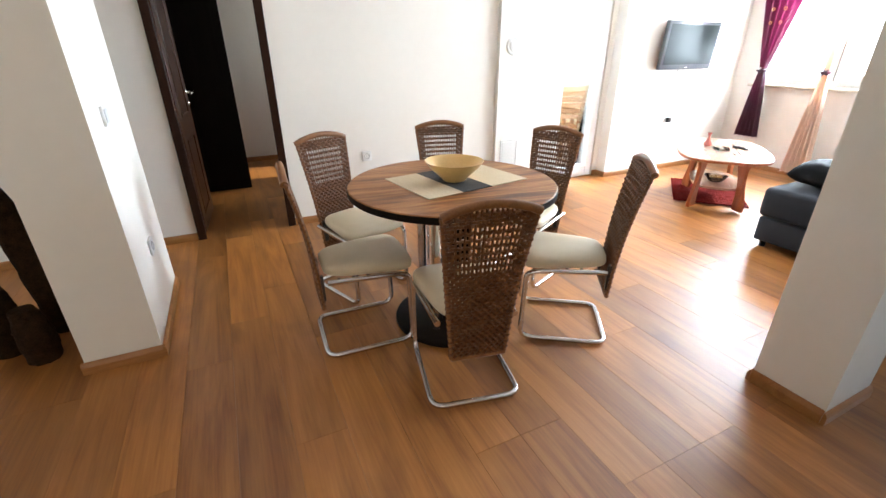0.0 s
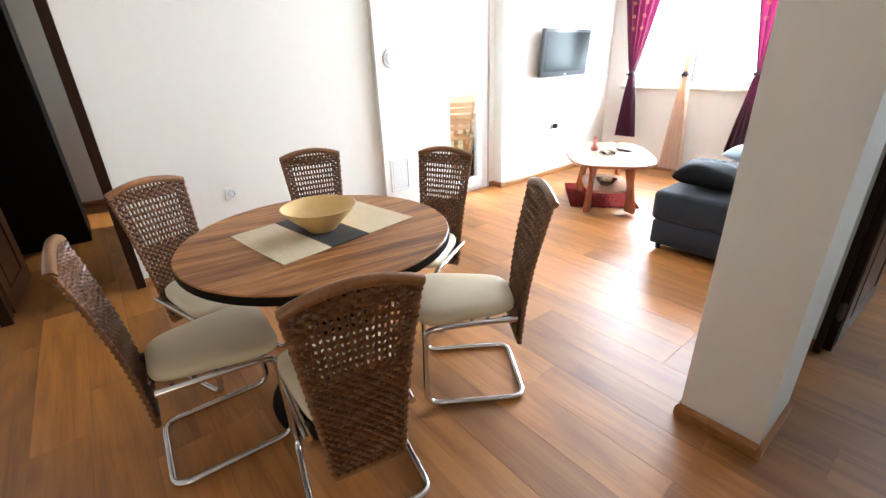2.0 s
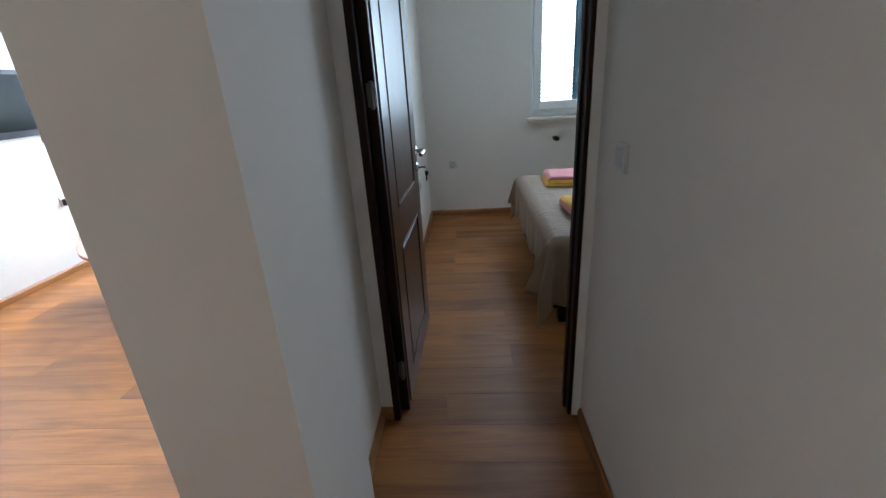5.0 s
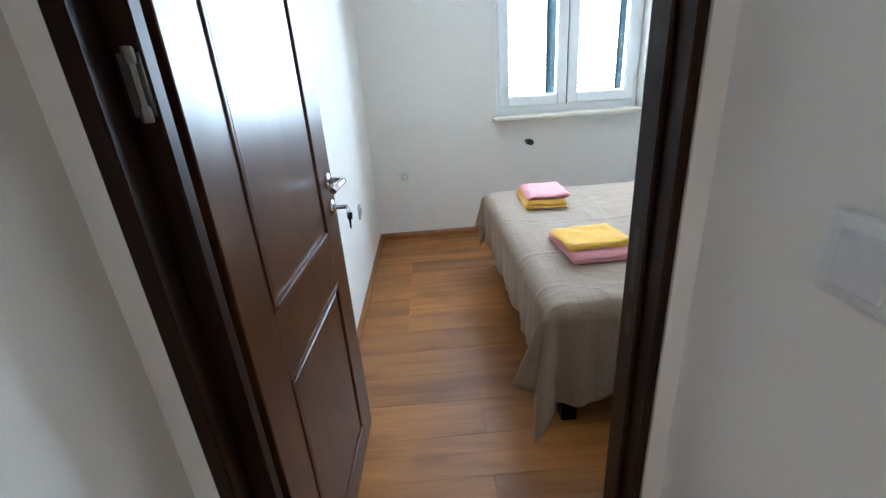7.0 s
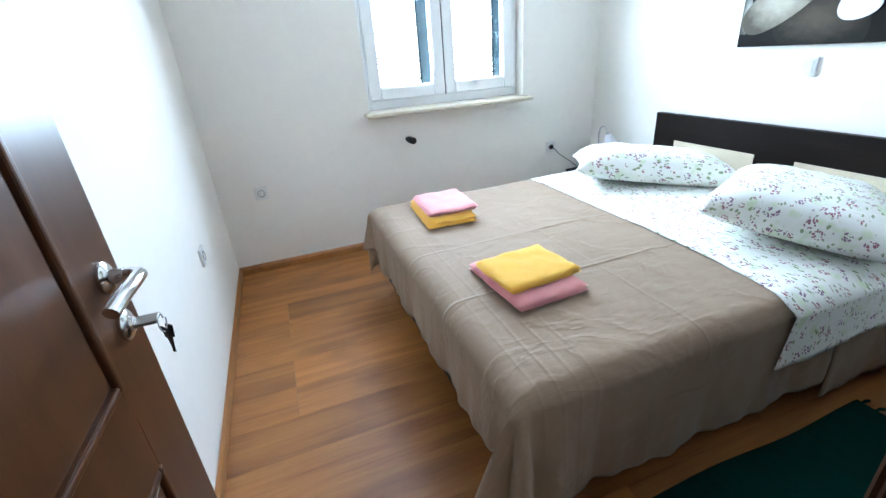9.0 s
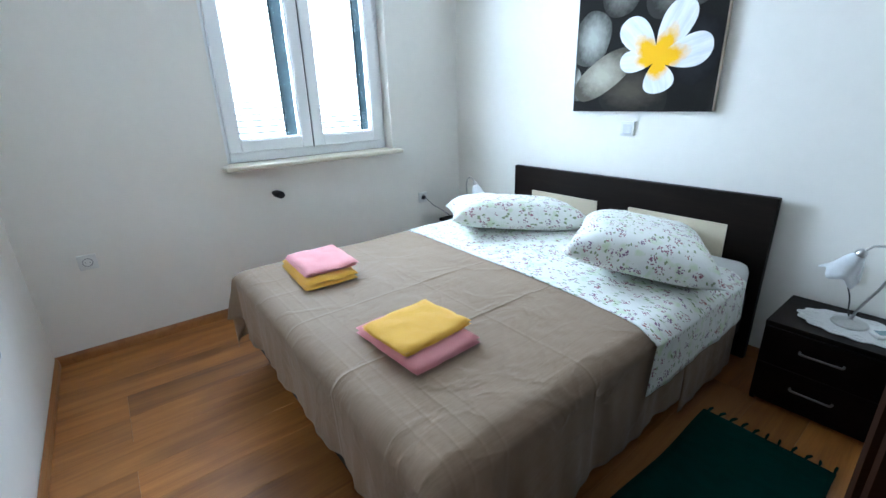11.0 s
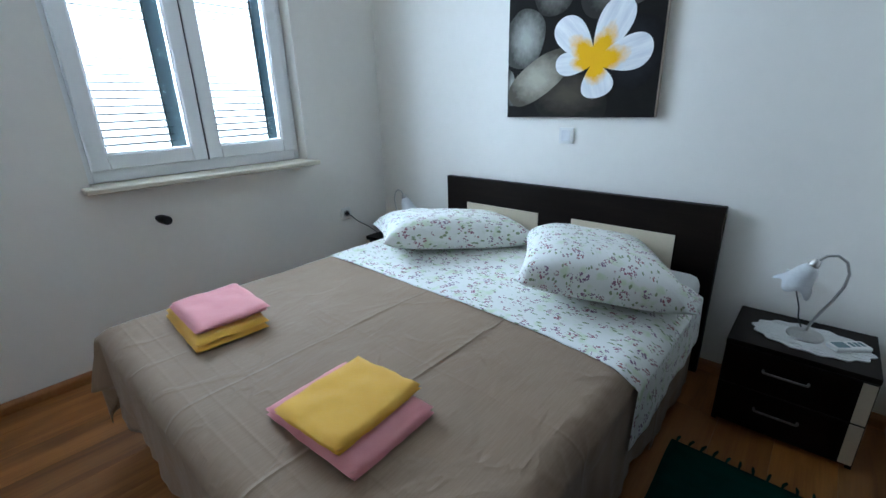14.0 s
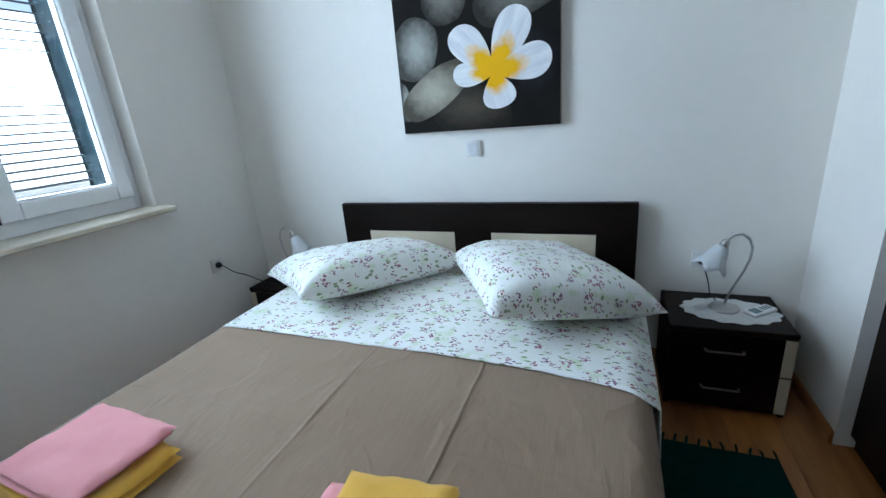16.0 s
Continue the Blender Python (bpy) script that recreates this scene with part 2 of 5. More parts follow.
def structure(name, boxes, material, label=""):
    ob = cubes(name, boxes, material)
    return tagged(ob, label, kind="structure")


def wall_x(name, x0, x1, y0, y1, openings=(), label=""):
    """A wall along y between x0 and x1, with openings (y0, y1, z0, z1)."""
    out, at = [], y0
    for a, b, z0, z1 in sorted(openings):
        out.append((x0, at, 0, x1, a, H))
        if z0 > 0:
            out.append((x0, a, 0, x1, b, z0))
        out.append((x0, a, z1, x1, b, H))
        at = b
    out.append((x0, at, 0, x1, y1, H))
    return structure(name, out, WALL, label)


def wall_y(name, y0, y1, x0, x1, openings=(), label=""):
    out, at = [], x0
    for a, b, z0, z1 in sorted(openings):
        out.append((at, y0, 0, a, y1, H))
        if z0 > 0:
            out.append((a, y0, 0, b, y1, z0))
        out.append((a, y0, z1, b, y1, H))
        at = b
    out.append((at, y0, 0, x1, y1, H))
    return structure(name, out, WALL, label)


XW = 6.29          # inner face of the window wall
YB = -1.01         # bedroom wall behind the bed
YT = 4.87          # wall with the television
# window openings: living room and bedroom
LWIN = (2.45, 4.62, 0.94, 2.2)
BWIN = (-0.355, 0.82, 0.94, 2.285)
wall_x("wall_window", XW, XW + 0.3, YB - 0.2, YT + 0.35, [LWIN, BWIN], "white plastered outer wall with two windows")
wall_y("wall_headboard", YB - 0.15, YB, 3.10, XW, (), "white painted wall behind the bed")
wall_y("wall_partition", 1.86, 2.03, 2.735, XW, (), "white partition between bedroom and living room")
wall_x("wall_bedroom_door", 3.285, 3.395, 0.86, 1.86, [(1.050, 1.801, 0, 2.06)], "white wall with the bedroom doorway")
wall_x("wall_niche", 3.14, 3.275, YB, -0.53, (), "short white wall beside the nightstand")
wall_x("wall_niche_back", 2.40, 2.52, YB - 0.15, 0.90, (), "white wall behind the wardrobe")
structure("wall_niche_end", [(2.52, YB - 0.15, 0, 3.14, -0.55, H)], WALL, "white wall beside the wardrobe")
wall_y("wall_corridor", 0.90, 1.017, 1.5, 3.285, (), "white corridor wall with a light switch")
structure("pillar_right", [(2.400, 1.763, 0, 2.735, 2.030, H)], WALL, "white square pillar with oak skirting")
structure("pillar_left", [(-0.235, 3.36, 0, 0.064, 4.135, H)], WALL, "white wall pillar with switch and socket")
wall_y("wall_back", 4.86, 4.98, -3.0, 2.80, [(0.18, 0.88, 0, 2.06)], "white wall with the dark door to the next room")
structure("chimney_breast", [(2.80, 4.81, 0, 3.075, 5.2, H), (3.075, 4.835, 0, 3.575, 5.2, H)], WALL, "white pilaster with vent and access panel")
structure("wall_television", [(4.33, YT, 0, XW, YT + 0.3, H), (3.575, 4.94, 1.99, 4.33, 5.2, H), (4.262, 5.0, 0, 4.33, 5.2, 1.99)], WALL, "white wall carrying the television")
wall_x("wall_entry", 1.38, 1.5, -0.5, 1.005, (), "plain white wall of the entrance")
# opening added out of view to let the hall fill lamp in
wall_y("wall_entry_back", -0.62, -0.5, -3.0, 1.5, [(-1.7, -0.1, 0.9, 2.1)], "plain white wall of the entrance")
wall_x("wall_hall", -3.12, -3.0, -0.62, 4.98, (), "plain white wall of the hall")
wall_x("wall_next_left", -0.75, -0.63, 4.98, 7.6, (), "white wall of the next room")
# made-up opening, cut only for the next room's fill lamp
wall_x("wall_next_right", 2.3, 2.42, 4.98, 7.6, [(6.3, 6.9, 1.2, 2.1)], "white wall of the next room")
wall_y("wall_next_far", 7.55, 7.67, -0.75, 2.42, (), "white far wall of the next room")
tagged(cubes("ceiling", [(-3.12, -1.2, H, 6.6, 5.2, H + 0.15), (-0.75, 5.2, H, 2.42, 7.67, H + 0.15)], CEIL), "plain white painted ceiling", kind="structure")

# ---- dining corner ----
RATTAN = surface("rattan", (0.21, 0.078, 0.018), (0.05, 0.015, 0.0035), rough=0.5, coarse=40, fine=300, bump=0.3, dist=0.0006, coat=0.15)
RATTAN_RAIL = surface("rattan_rail", (0.28, 0.12, 0.036), (0.14, 0.05, 0.014), rough=0.4, coarse=18, fine=160, bump=0.15, coat=0.2)
CREAM = surface("cream_leatherette", (0.67, 0.58, 0.41), (0.58, 0.49, 0.33), rough=0.45, coarse=8, fine=420, bump=0.12, dist=0.0004)
DARKTRIM = surface("dark_underside", (0.035, 0.025, 0.018), rough=0.6)


def dining_chair():
    root = thing("dining_chair", "brown woven rattan dining chair with cream seat and chrome cantilever frame", "chair", group="chairs round the table")
    # chrome cantilever frame
    bm = bmesh.new()
    w, f, r, z = 0.185, 0.205, -0.20, 0.014
    pts = [(-w + 0.03, -0.16, 0.385), (-w, 0.15, 0.385), (-w, f, 0.37), (-w, f + 0.01, z), (-w, r, z), (w, r, z), (w, f + 0.01, z), (w, f, 0.37), (w, 0.15, 0.385), (w - 0.03, -0.16, 0.385)]
    tube(bm, fillet(pts, 0.06, 5), 0.0125, 10)
    tube(bm, [(-w + 0.02, 0.06, 0.385), (w - 0.02, 0.06, 0.385)], 0.009, 8)
    part("frame", bm, CHROME, root, "polished chrome tube", 50)
    # seat: rounded trapezium, domed
    bm = bmesh.new()
    n, rings = 40, []
    def outline(k, zz):
        out = []
        for i in range(n):
            a = 2 * math.pi * i / n
            c, s = math.cos(a), math.sin(a)
            e = 0.42
            x = math.copysign(abs(c) ** e, c)
            y = math.copysign(abs(s) ** e, s)
            out.append((x * k * (0.172 + 0.038 * y), 0.036 + y * k * 0.205, zz))
        return out
    for k, zz in ((0.90, 0.398), (0.99, 0.402), (1.0, 0.415), (0.985, 0.43), (0.93, 0.44), (0.75, 0.447), (0.45, 0.451), (0.12, 0.452)):
        rings.append(outline(k, zz))
    ring_loft(bm, rings)
    part("seat", bm, CREAM, root, "cream leatherette seat pad", 70)
    for sx in (-1, 1):
        for k in range(5):
            bm = bmesh.new()
            lathe(bm, [(0.008, 0), (0.009, 0.004), (0.006, 0.008)], 8, (sx * 0.15, -0.11 + k * 0.065, 0.39))
            part("stud", bm, DARKTRIM, root)
    # backrest: tapered woven panel between two rails
    z0, z1, zt = 0.235, 0.85, 0.885
    def half(zz):
        return 0.108 + (0.162 - 0.108) * max(0.0, min(1.0, (zz - z0) / (z1 - z0))) ** 1.15
    def depth(zz):
        s = (zz - z0) / (z1 - z0)
        return -0.187 - 0.085 * s + 0.018 * math.sin(math.pi * s)
    bm = bmesh.new()
    for sx in (-1, 1):
        tube(bm, [(sx * half(z0 + (z1 - z0) * i / 10), depth(z0 + (z1 - z0) * i / 10), z0 + (z1 - z0) * i / 10) for i in range(11)], 0.008, 8)
    top = [(half(z1) * (2 * i / 10 - 1) * 1.02, depth(z1) - 0.004, z1 - 0.002 + (zt - z1) * math.sin(math.pi * i / 10) ** 0.8) for i in range(11)]
    tube(bm, top, 0.016, 8)
    tube(bm, [(-half(z0), depth(z0), z0), (half(z0), depth(z0), z0)], 0.012, 8)
    part("back_frame", bm, RATTAN_RAIL, root, "lighter bent rattan rail", 60)
    # strands: flat uprights in pairs and a close wavy weft
    ups = 19
    for i in range(ups):
        bm = bmesh.new()
        s = 2 * (i + 0.5) / ups - 1
        pts = []
        for j in range(7):
            zz = z0 + (z1 + (zt - z1) * math.sin(math.pi * (s + 1) / 2) ** 0.8 - z0) * j / 6
            pts.append((s * half(zz), depth(zz), zz))
        tube(bm, pts, 0.0048, 5)
        part("back_upright", bm, RATTAN, root)
    bm = bmesh.new()
    rows = 44
    def weft(k, zz, s0, s1):
        pts = []
        m = 2 * ups
        for j in range(m + 1):
            s = 2 * j / m - 1
            if s0 <= s <= s1:
                pts.append((s * (half(zz) + 0.006), depth(zz) + 0.006 * math.sin(math.pi * j / 2 + (math.pi if k % 2 else 0)), zz + 0.0018 * math.sin(j * 1.7 + k * 2.1)))
        tube(bm, pts, 0.0072, 5, 1.0)
    for k in range(rows):
        zz = z0 + 0.012 + (z1 - z0 - 0.012) * k / (rows - 1)
        if 0.60 < zz < 0.81 and k % 2:
            # open band: the weft turns back at the sides
            weft(k, zz, -1.0, -0.70)
            weft(k, zz, 0.70, 1.0)
        else:
            weft(k, zz, -1.0, 1.0)
    part("back_weave", bm, RATTAN, root, "woven rattan strands", 60)["kind"] = "stuff"
    # steel brackets that hold the back
    for sx in (-1, 1):
        bm = bmesh.new()
        box(bm, sx * 0.10 - 0.012, -0.192, 0.27, sx * 0.10 + 0.012, -0.172, 0.40, 0.003)
        part("bracket", bm, DARKTRIM, root)
    return root


chair = dining_chair()
seats = [(1.295, 2.630, -12.5), (1.945, 2.755, 55.0), (0.975, 3.148, -93.0), (1.11, 3.63, 202.0), (1.765, 3.73, 167.0), (2.13, 3.34, 113.0)]
chair.matrix_basis = pose(seats[0][0], seats[0][1], 0, 0, 0, seats[0][2])
for x, y, a in seats[1:]:
    copy_thing(chair, pose(x, y, 0, 0, 0, a))

TX, TY, TR = 1.45, 3.065, 0.492
table = thing("round_table", "round walnut-grained dining table on chrome legs", "table", pose(TX, TY, 0, 0, 0, -7))
bm = bmesh.new()
lathe(bm, [(TR - 0.004, 0.715), (TR, 0.719), (TR, 0.747), (TR - 0.004, 0.751)], 96)
part("tabletop", bm, TABLEWOOD, table, "walnut-grained round top with dark edge band", 40)
bm = bmesh.new()
lathe(bm, [(TR + 0.0012, 0.7185), (TR + 0.0016, 0.722), (TR + 0.0016, 0.744), (TR + 0.0012, 0.7475)], 96, cap=False)
part("edge_band", bm, WENGE, table)
for k in range(4):
    a = radians(45 + 90 * k)
    bm = bmesh.new()
    lathe(bm, [(0.024, 0.02), (0.024, 0.712)], 16, (0.17 * math.cos(a), 0.17 * math.sin(a), 0))
    lathe(bm, [(0.045, 0.70), (0.045, 0.714)], 16, (0.17 * math.cos(a), 0.17 * math.sin(a), 0))
    part("leg", bm, CHROME, table, "chrome tube leg", 40)
bm = bmesh.new()
box(bm, -0.07, -0.07, 0.02, 0.07, 0.07, 0.71, 0.006)
part("column", bm, WENGE_UP, table, "dark wooden centre column")
bm = bmesh.new()
lathe(bm, [(0.29, 0.0), (0.30, 0.004), (0.30, 0.018), (0.29, 0.024)], 64)
part("base_plate", bm, WENGE, table, "dark round base plate", 40)

# ---- windows, doors, skirting ----
SHUTTER = surface("green_shutter_paint", (0.004, 0.011, 0.014), (0.003, 0.008, 0.010), rough=0.6, bump=0.05, spec=0.1)
STONE = surface("cream_stone", (0.66, 0.60, 0.48), (0.58, 0.51, 0.39), rough=0.4, coarse=12, fine=200, bump=0.03)


def cubes_mesh(boxes):
    bm = bmesh.new()
    for b in boxes:
        box(bm, *b)
    return bm


def frame_x(bm, x0, x1, y0, y1, z0, z1, w, bev=0.004):
    """A rectangular frame in a wall along y."""
    box(bm, x0, y0, z0, x1, y0 + w, z1, bev)
    box(bm, x0, y1 - w, z0, x1, y1, z1, bev)
    box(bm, x0, y0 + w, z0, x1, y1 - w, z0 + w, bev)
    box(bm, x0, y0 + w, z1 - w, x1, y1 - w, z1, bev)


def pvc_window(name, x, y0, y1, z0, z1, sashes, label, sill_out, side=0.064, sw=0.062):
    root = tagged(thing(name, label, "window"), kind="structure")
    fw = 0.064
    bm = bmesh.new()
    box(bm, x, y0, z0, x + 0.07, y0 + side, z1, 0.004)
    box(bm, x, y1 - side, z0, x + 0.07, y1, z1, 0.004)
    box(bm, x, y0 + side, z0, x + 0.07, y1 - side, z0 + fw, 0.004)
    box(bm, x, y0 + side, z1 - fw, x + 0.07, y1 - side, z1, 0.004)
    part("window_frame", bm, PVC, root)
    w = (y1 - y0 - 2 * side) / sashes
    for i in range(sashes):
        a, b = y0 + side + i * w + 0.002, y0 + side + (i + 1) * w - 0.002
        c, d = z0 + fw - 0.004, z1 - fw + 0.004
        bm = bmesh.new()
        frame_x(bm, x - 0.02, x + 0.045, a, b, c, d, sw, 0.006)
        sash = part("sash", bm, PVC, root)
        bm = bmesh.new()
        frame_x(bm, x - 0.004, x + 0.03, a + sw, b - sw, c + sw, d - sw, 0.006, 0)
        part("gasket", bm, PLASTIC, sash)
        pane = cubes("pane", [(x + 0.008, a + sw + 0.002, c + sw + 0.002, x + 0.024, b - sw - 0.002, d - sw - 0.002)], GLASS, sash)
        pane.visible_shadow = False
        if i:
            # thin black strip fills the gap between neighbouring sashes
            part("gap_strip", cubes_mesh([(x - 0.0195, a - 0.0036, c, x + 0.02, a - 0.0004, d)]), BLACK, root, "dark strip in the gap between the sashes")
    bm = bmesh.new()
    box(bm, sill_out, y0 - 0.035, z0 - 0.028, x + 0.02, y1 + 0.04, z0 - 0.001, 0.005)
    part("window_sill", bm, STONE, root, "cream stone sill")
    return root


pvc_window("window_1", 6.385, BWIN[0] + 0.004, BWIN[1] - 0.004, 0.967, BWIN[3] - 0.003, 2, "white two-sash window with a cream stone sill", 6.185, 0.033, 0.077)
pvc_window("window_2", 6.385, LWIN[0] + 0.004, LWIN[1] - 0.004, 0.967, LWIN[3] - 0.003, 3, "wide white three-sash living room window", 6.22)

# louvred shutters before the bedroom window
for k, (a, b) in enumerate(((BWIN[0] + 0.002, 0.231), (0.234, BWIN[1] - 0.002))):
    root = thing("window_shutter", "dark green louvred window shutter with open slats", "shutter", group="bedroom window shutters")
    bm = bmesh.new()
    box(bm, 6.50, a, 0.945, 6.53, a + 0.13, 2.283, 0.003)
    box(bm, 6.50, b - 0.13, 0.945, 6.53, b, 2.283, 0.003)
    box(bm, 6.50, a + 0.13, 0.945, 6.53, b - 0.13, 1.0, 0.003)
    box(bm, 6.50, a + 0.13, 2.17, 6.53, b - 0.13, 2.283, 0.003)
    part("shutter_frame", bm, SHUTTER, root)
    me = None
    for i in range(30):
        z = 1.022 + i * 0.0385
        if me is None:
            bm = bmesh.new()
            v = box(bm, -0.024, -(b - a) / 2 + 0.112, -0.0018, 0.024, (b - a) / 2 - 0.112, 0.0018)
            bmesh.ops.rotate(bm, verts=bm.verts, cent=(0, 0, 0), matrix=Matrix.Rotation(radians(-7), 3, "Y"))
            ob = part("slat", bm, SHUTTER, root)
            me = ob.data
        else:
            ob = new("slat", me)
            ob.parent = root
        ob.location = (6.503, (a + b) / 2, z)


def panel_door(name, label, m, width, height, group=""):
    """A door leaf: hinge at the origin, the leaf along +x, its shown face to -y."""
    root = tagged(thing(name, label, "door", m, group), kind="structure")
    t = 0.04
    panels = ((0.12, 0.705), (0.875, height - 0.13))
    bm = bmesh.new()
    st, se = 0.128, 0.146
    box(bm, 0, 0, 0.008, st, t, height, 0.002)
    box(bm, width - se, 0, 0.008, width, t, height, 0.002)
    at = 0.008
    for a, b in panels:
        box(bm, st, 0, at, width - se, t, a)
        at = b
    box(bm, st, 0, at, width - se, t, height)
    for a, b in panels:
        box(bm, st, 0.007, a, width - se, t - 0.007, b)
    part("leaf", bm, DOORWOOD, root, "dark walnut leaf")
    for a, b in panels:
        bm = bmesh.new()
        for side in (0, 1):
            y0, y1 = (-0.004, 0.012) if side == 0 else (t - 0.012, t + 0.004)
            i = 0.010
            box(bm, st - 0.004, y0, a - 0.004, st + i, y1, b + 0.004, 0.004, 2)
            box(bm, width - se - i, y0, a - 0.004, width - se + 0.004, y1, b + 0.004, 0.004, 2)
            box(bm, st + i, y0, a - 0.004, width - se - i, y1, a + i, 0.004, 2)
            box(bm, st + i, y0, b - i, width - se - i, y1, b + 0.004, 0.004, 2)
        part("moulding", bm, DOORWOOD, root)
        bm = bmesh.new()
        box(bm, st + 0.018, 0.002, a + 0.018, width - se - 0.018, t - 0.002, b - 0.018, 0.004)
        part("raised_panel", bm, DOORWOOD, root)
    for z, kind in ((1.02, "lever"), (0.935, "lock")):
        bm = bmesh.new()
        for s in (-1, 1):
            y = 0 if s < 0 else t
            rings = []
            for r, d in ((0.026, 0.0), (0.026, 0.006), (0.021, 0.010), (0.012, 0.012), (0.011, 0.03 if kind == "lever" else 0.016)):
                rings.append([(width - 0.062 + r * math.cos(2 * math.pi * i / 20), y + s * d, z + r * math.sin(2 * math.pi * i / 20)) for i in range(20)])
            ring_loft(bm, rings)
            if kind == "lever":
                pts = [(width - 0.062, y + s * 0.02, z), (width - 0.062, y + s * 0.052, z), (width - 0.10, y + s * 0.056, z + 0.004), (width - 0.15, y + s * 0.052, z + 0.003), (width - 0.185, y + s * 0.046, z - 0.004)]
                tube(bm, fillet(pts, 0.02), 0.0095, 10, 1.15)
        part("door_handle" if kind == "lever" else "lock_rosette", bm, CHROME, root, "shiny chrome", 40)
    bm = bmesh.new()
    box(bm, width - 0.0005, t * 0.3, 0.86, width + 0.0015, t * 0.7, 1.09)
    part("lock_plate", bm, DULLSTEEL, root)
    return root


def door_frame(name, label, cuts):
    """Lining and casings of a doorway, as boxes."""
    root = tagged(thing(name, label, "door frame"), kind="structure")
    for part_name, boxes in cuts:
        bm = bmesh.new()
        for b in boxes:
            box(bm, *b, bev=0.003)
        part(part_name, bm, FRAMEWOOD, root)
    return root


d1 = panel_door("door_1", "dark walnut panelled bedroom door standing open with keys in its lock", pose(3.372, 1.741, 0.004, 0, 0, -1.9), 0.74, 2.01)
# keys in the lock
bm = bmesh.new()
box(bm, 0.663, -0.05, 0.932, 0.693, -0.016, 0.938, 0.001)
part("key", bm, DULLSTEEL, d1)
bm = bmesh.new()
ring = [(0.678 + 0.016 * math.cos(2 * math.pi * i / 16), -0.05 - 0.004 * i / 16, 0.925 + 0.016 * math.sin(2 * math.pi * i / 16)) for i in range(17)]
tube(bm, ring, 0.0013, 5)
part("key_ring", bm, STEEL, d1)
bm = bmesh.new()
for dx, ang, ln in ((0.0, 0.3, 0.058), (0.012, -0.15, 0.05)):
    a = Vector((0.678 + dx, -0.052 - dx * 0.3, 0.912))
    b = a + Vector((math.sin(ang) * ln, 0.004, -math.cos(ang) * ln))
    q = a.lerp(b, 0.42)
    tube(bm, [a, q], 0.011, 8, 0.18)
    tube(bm, [q, b], 0.004, 6, 0.4)
part("spare_key", bm, BLACK, d1, "hanging black-headed keys")
f1 = door_frame("door_frame", "dark walnut frame of the bedroom doorway", [
    ("lining", [(3.2865, 1.0515, 0, 3.405, 1.067, 2.058), (3.275, 1.782, 0, 3.405, 1.800, 2.058), (3.275, 1.067, 2.022, 3.405, 1.782, 2.058)]),
    ("casing", [(3.262, 1.776, 0, 3.2835, 1.804, 2.10), (3.262, 1.032, 2.0585, 3.2835, 1.776, 2.10)]),
    ("casing", [(3.3965, 0.995, 0, 3.412, 1.063, 2.10), (3.3965, 1.79, 0, 3.412, 1.857, 2.10), (3.3965, 1.063, 2.05, 3.412, 1.79, 2.10)]),
    # hinge-side stop built deep, so its dark wood fills the shaded gap
    ("door_stop", [(3.33, 1.067, 0, 3.352, 1.076, 2.022), (3.322, 1.744, 0, 3.352, 1.782, 2.022)])])
BRONZE = surface("dark_bronze", (0.05, 0.035, 0.025), rough=0.45, metal=0.8, bump=0.0)
bm = bmesh.new()
box(bm, 3.362, 1.0655, 0.93, 3.382, 1.0685, 1.05, 0.001)
box(bm, 3.362, 1.0655, 0.84, 3.382, 1.0685, 0.89, 0.001)
part("strike_plate", bm, BRONZE, f1, "dark steel strike plate")
for z in (0.22, 1.315, 1.80):
    bm = bmesh.new()
    for dz in (-0.045, 0.025):
        lathe(bm, [(0.006, dz), (0.0075, dz + 0.002), (0.0075, dz + 0.018), (0.006, dz + 0.02)], 10, (3.315, 1.757, z))
    lathe(bm, [(0.0045, -0.03), (0.0045, 0.03)], 8, (3.315, 1.757, z))
    box(bm, 3.319, 1.747, z - 0.038, 3.3225, 1.775, z + 0.038, 0.001)
    part("hinge", bm, DULLSTEEL, f1, "dull steel hinge", 40)
d2 = panel_door("door_2", "dark walnut panelled door standing wide open to a dim room", pose(0.225, 4.985, 0.004, 0, 0, 86.0), 0.64, 2.01)
door_frame("door_frame", "dark walnut frame of the back doorway", [
    ("lining", [(0.182, 4.855, 0, 0.215, 4.985, 2.058), (0.845, 4.855, 0, 0.878, 4.985, 2.058), (0.215, 4.855, 2.022, 0.845, 4.985, 2.058)]),
    ("casing", [(0.168, 4.842, 0, 0.225, 4.8585, 2.10), (0.835, 4.842, 0, 0.892, 4.8585, 2.10), (0.225, 4.842, 2.04, 0.835, 4.8585, 2.10)])])

# balcony door
bd = tagged(thing("door_3", "white glazed balcony door, closed", "door"), kind="structure")
bm = bmesh.new()
for b in ((3.577, 5.02, 0.0, 3.63, 5.09, 1.985), (4.205, 5.02, 0, 4.26, 5.09, 1.985), (3.63, 5.02, 1.93, 4.205, 5.09, 1.985), (3.63, 5.02, 0, 4.205, 5.09, 0.045)):
    box(bm, *b, bev=0.004)
part("door_frame", bm, PVC, bd)
bm = bmesh.new()
for b in ((3.60, 4.995, 0.035, 3.685, 5.06, 1.95), (4.15, 4.995, 0.035, 4.235, 5.06, 1.95), (3.685, 4.995, 1.865, 4.15, 5.06, 1.95), (3.685, 4.995, 0.035, 4.15, 5.06, 0.13)):
    box(bm, *b, bev=0.006)
part("leaf", bm, PVC, bd)
pane = cubes("pane", [(3.68, 5.02, 0.125, 4.155, 5.04, 1.87)], GLASS, bd)
pane.visible_shadow = False
bm = bmesh.new()
box(bm, 3.625, 4.984, 0.98, 3.652, 4.996, 1.06, 0.002)
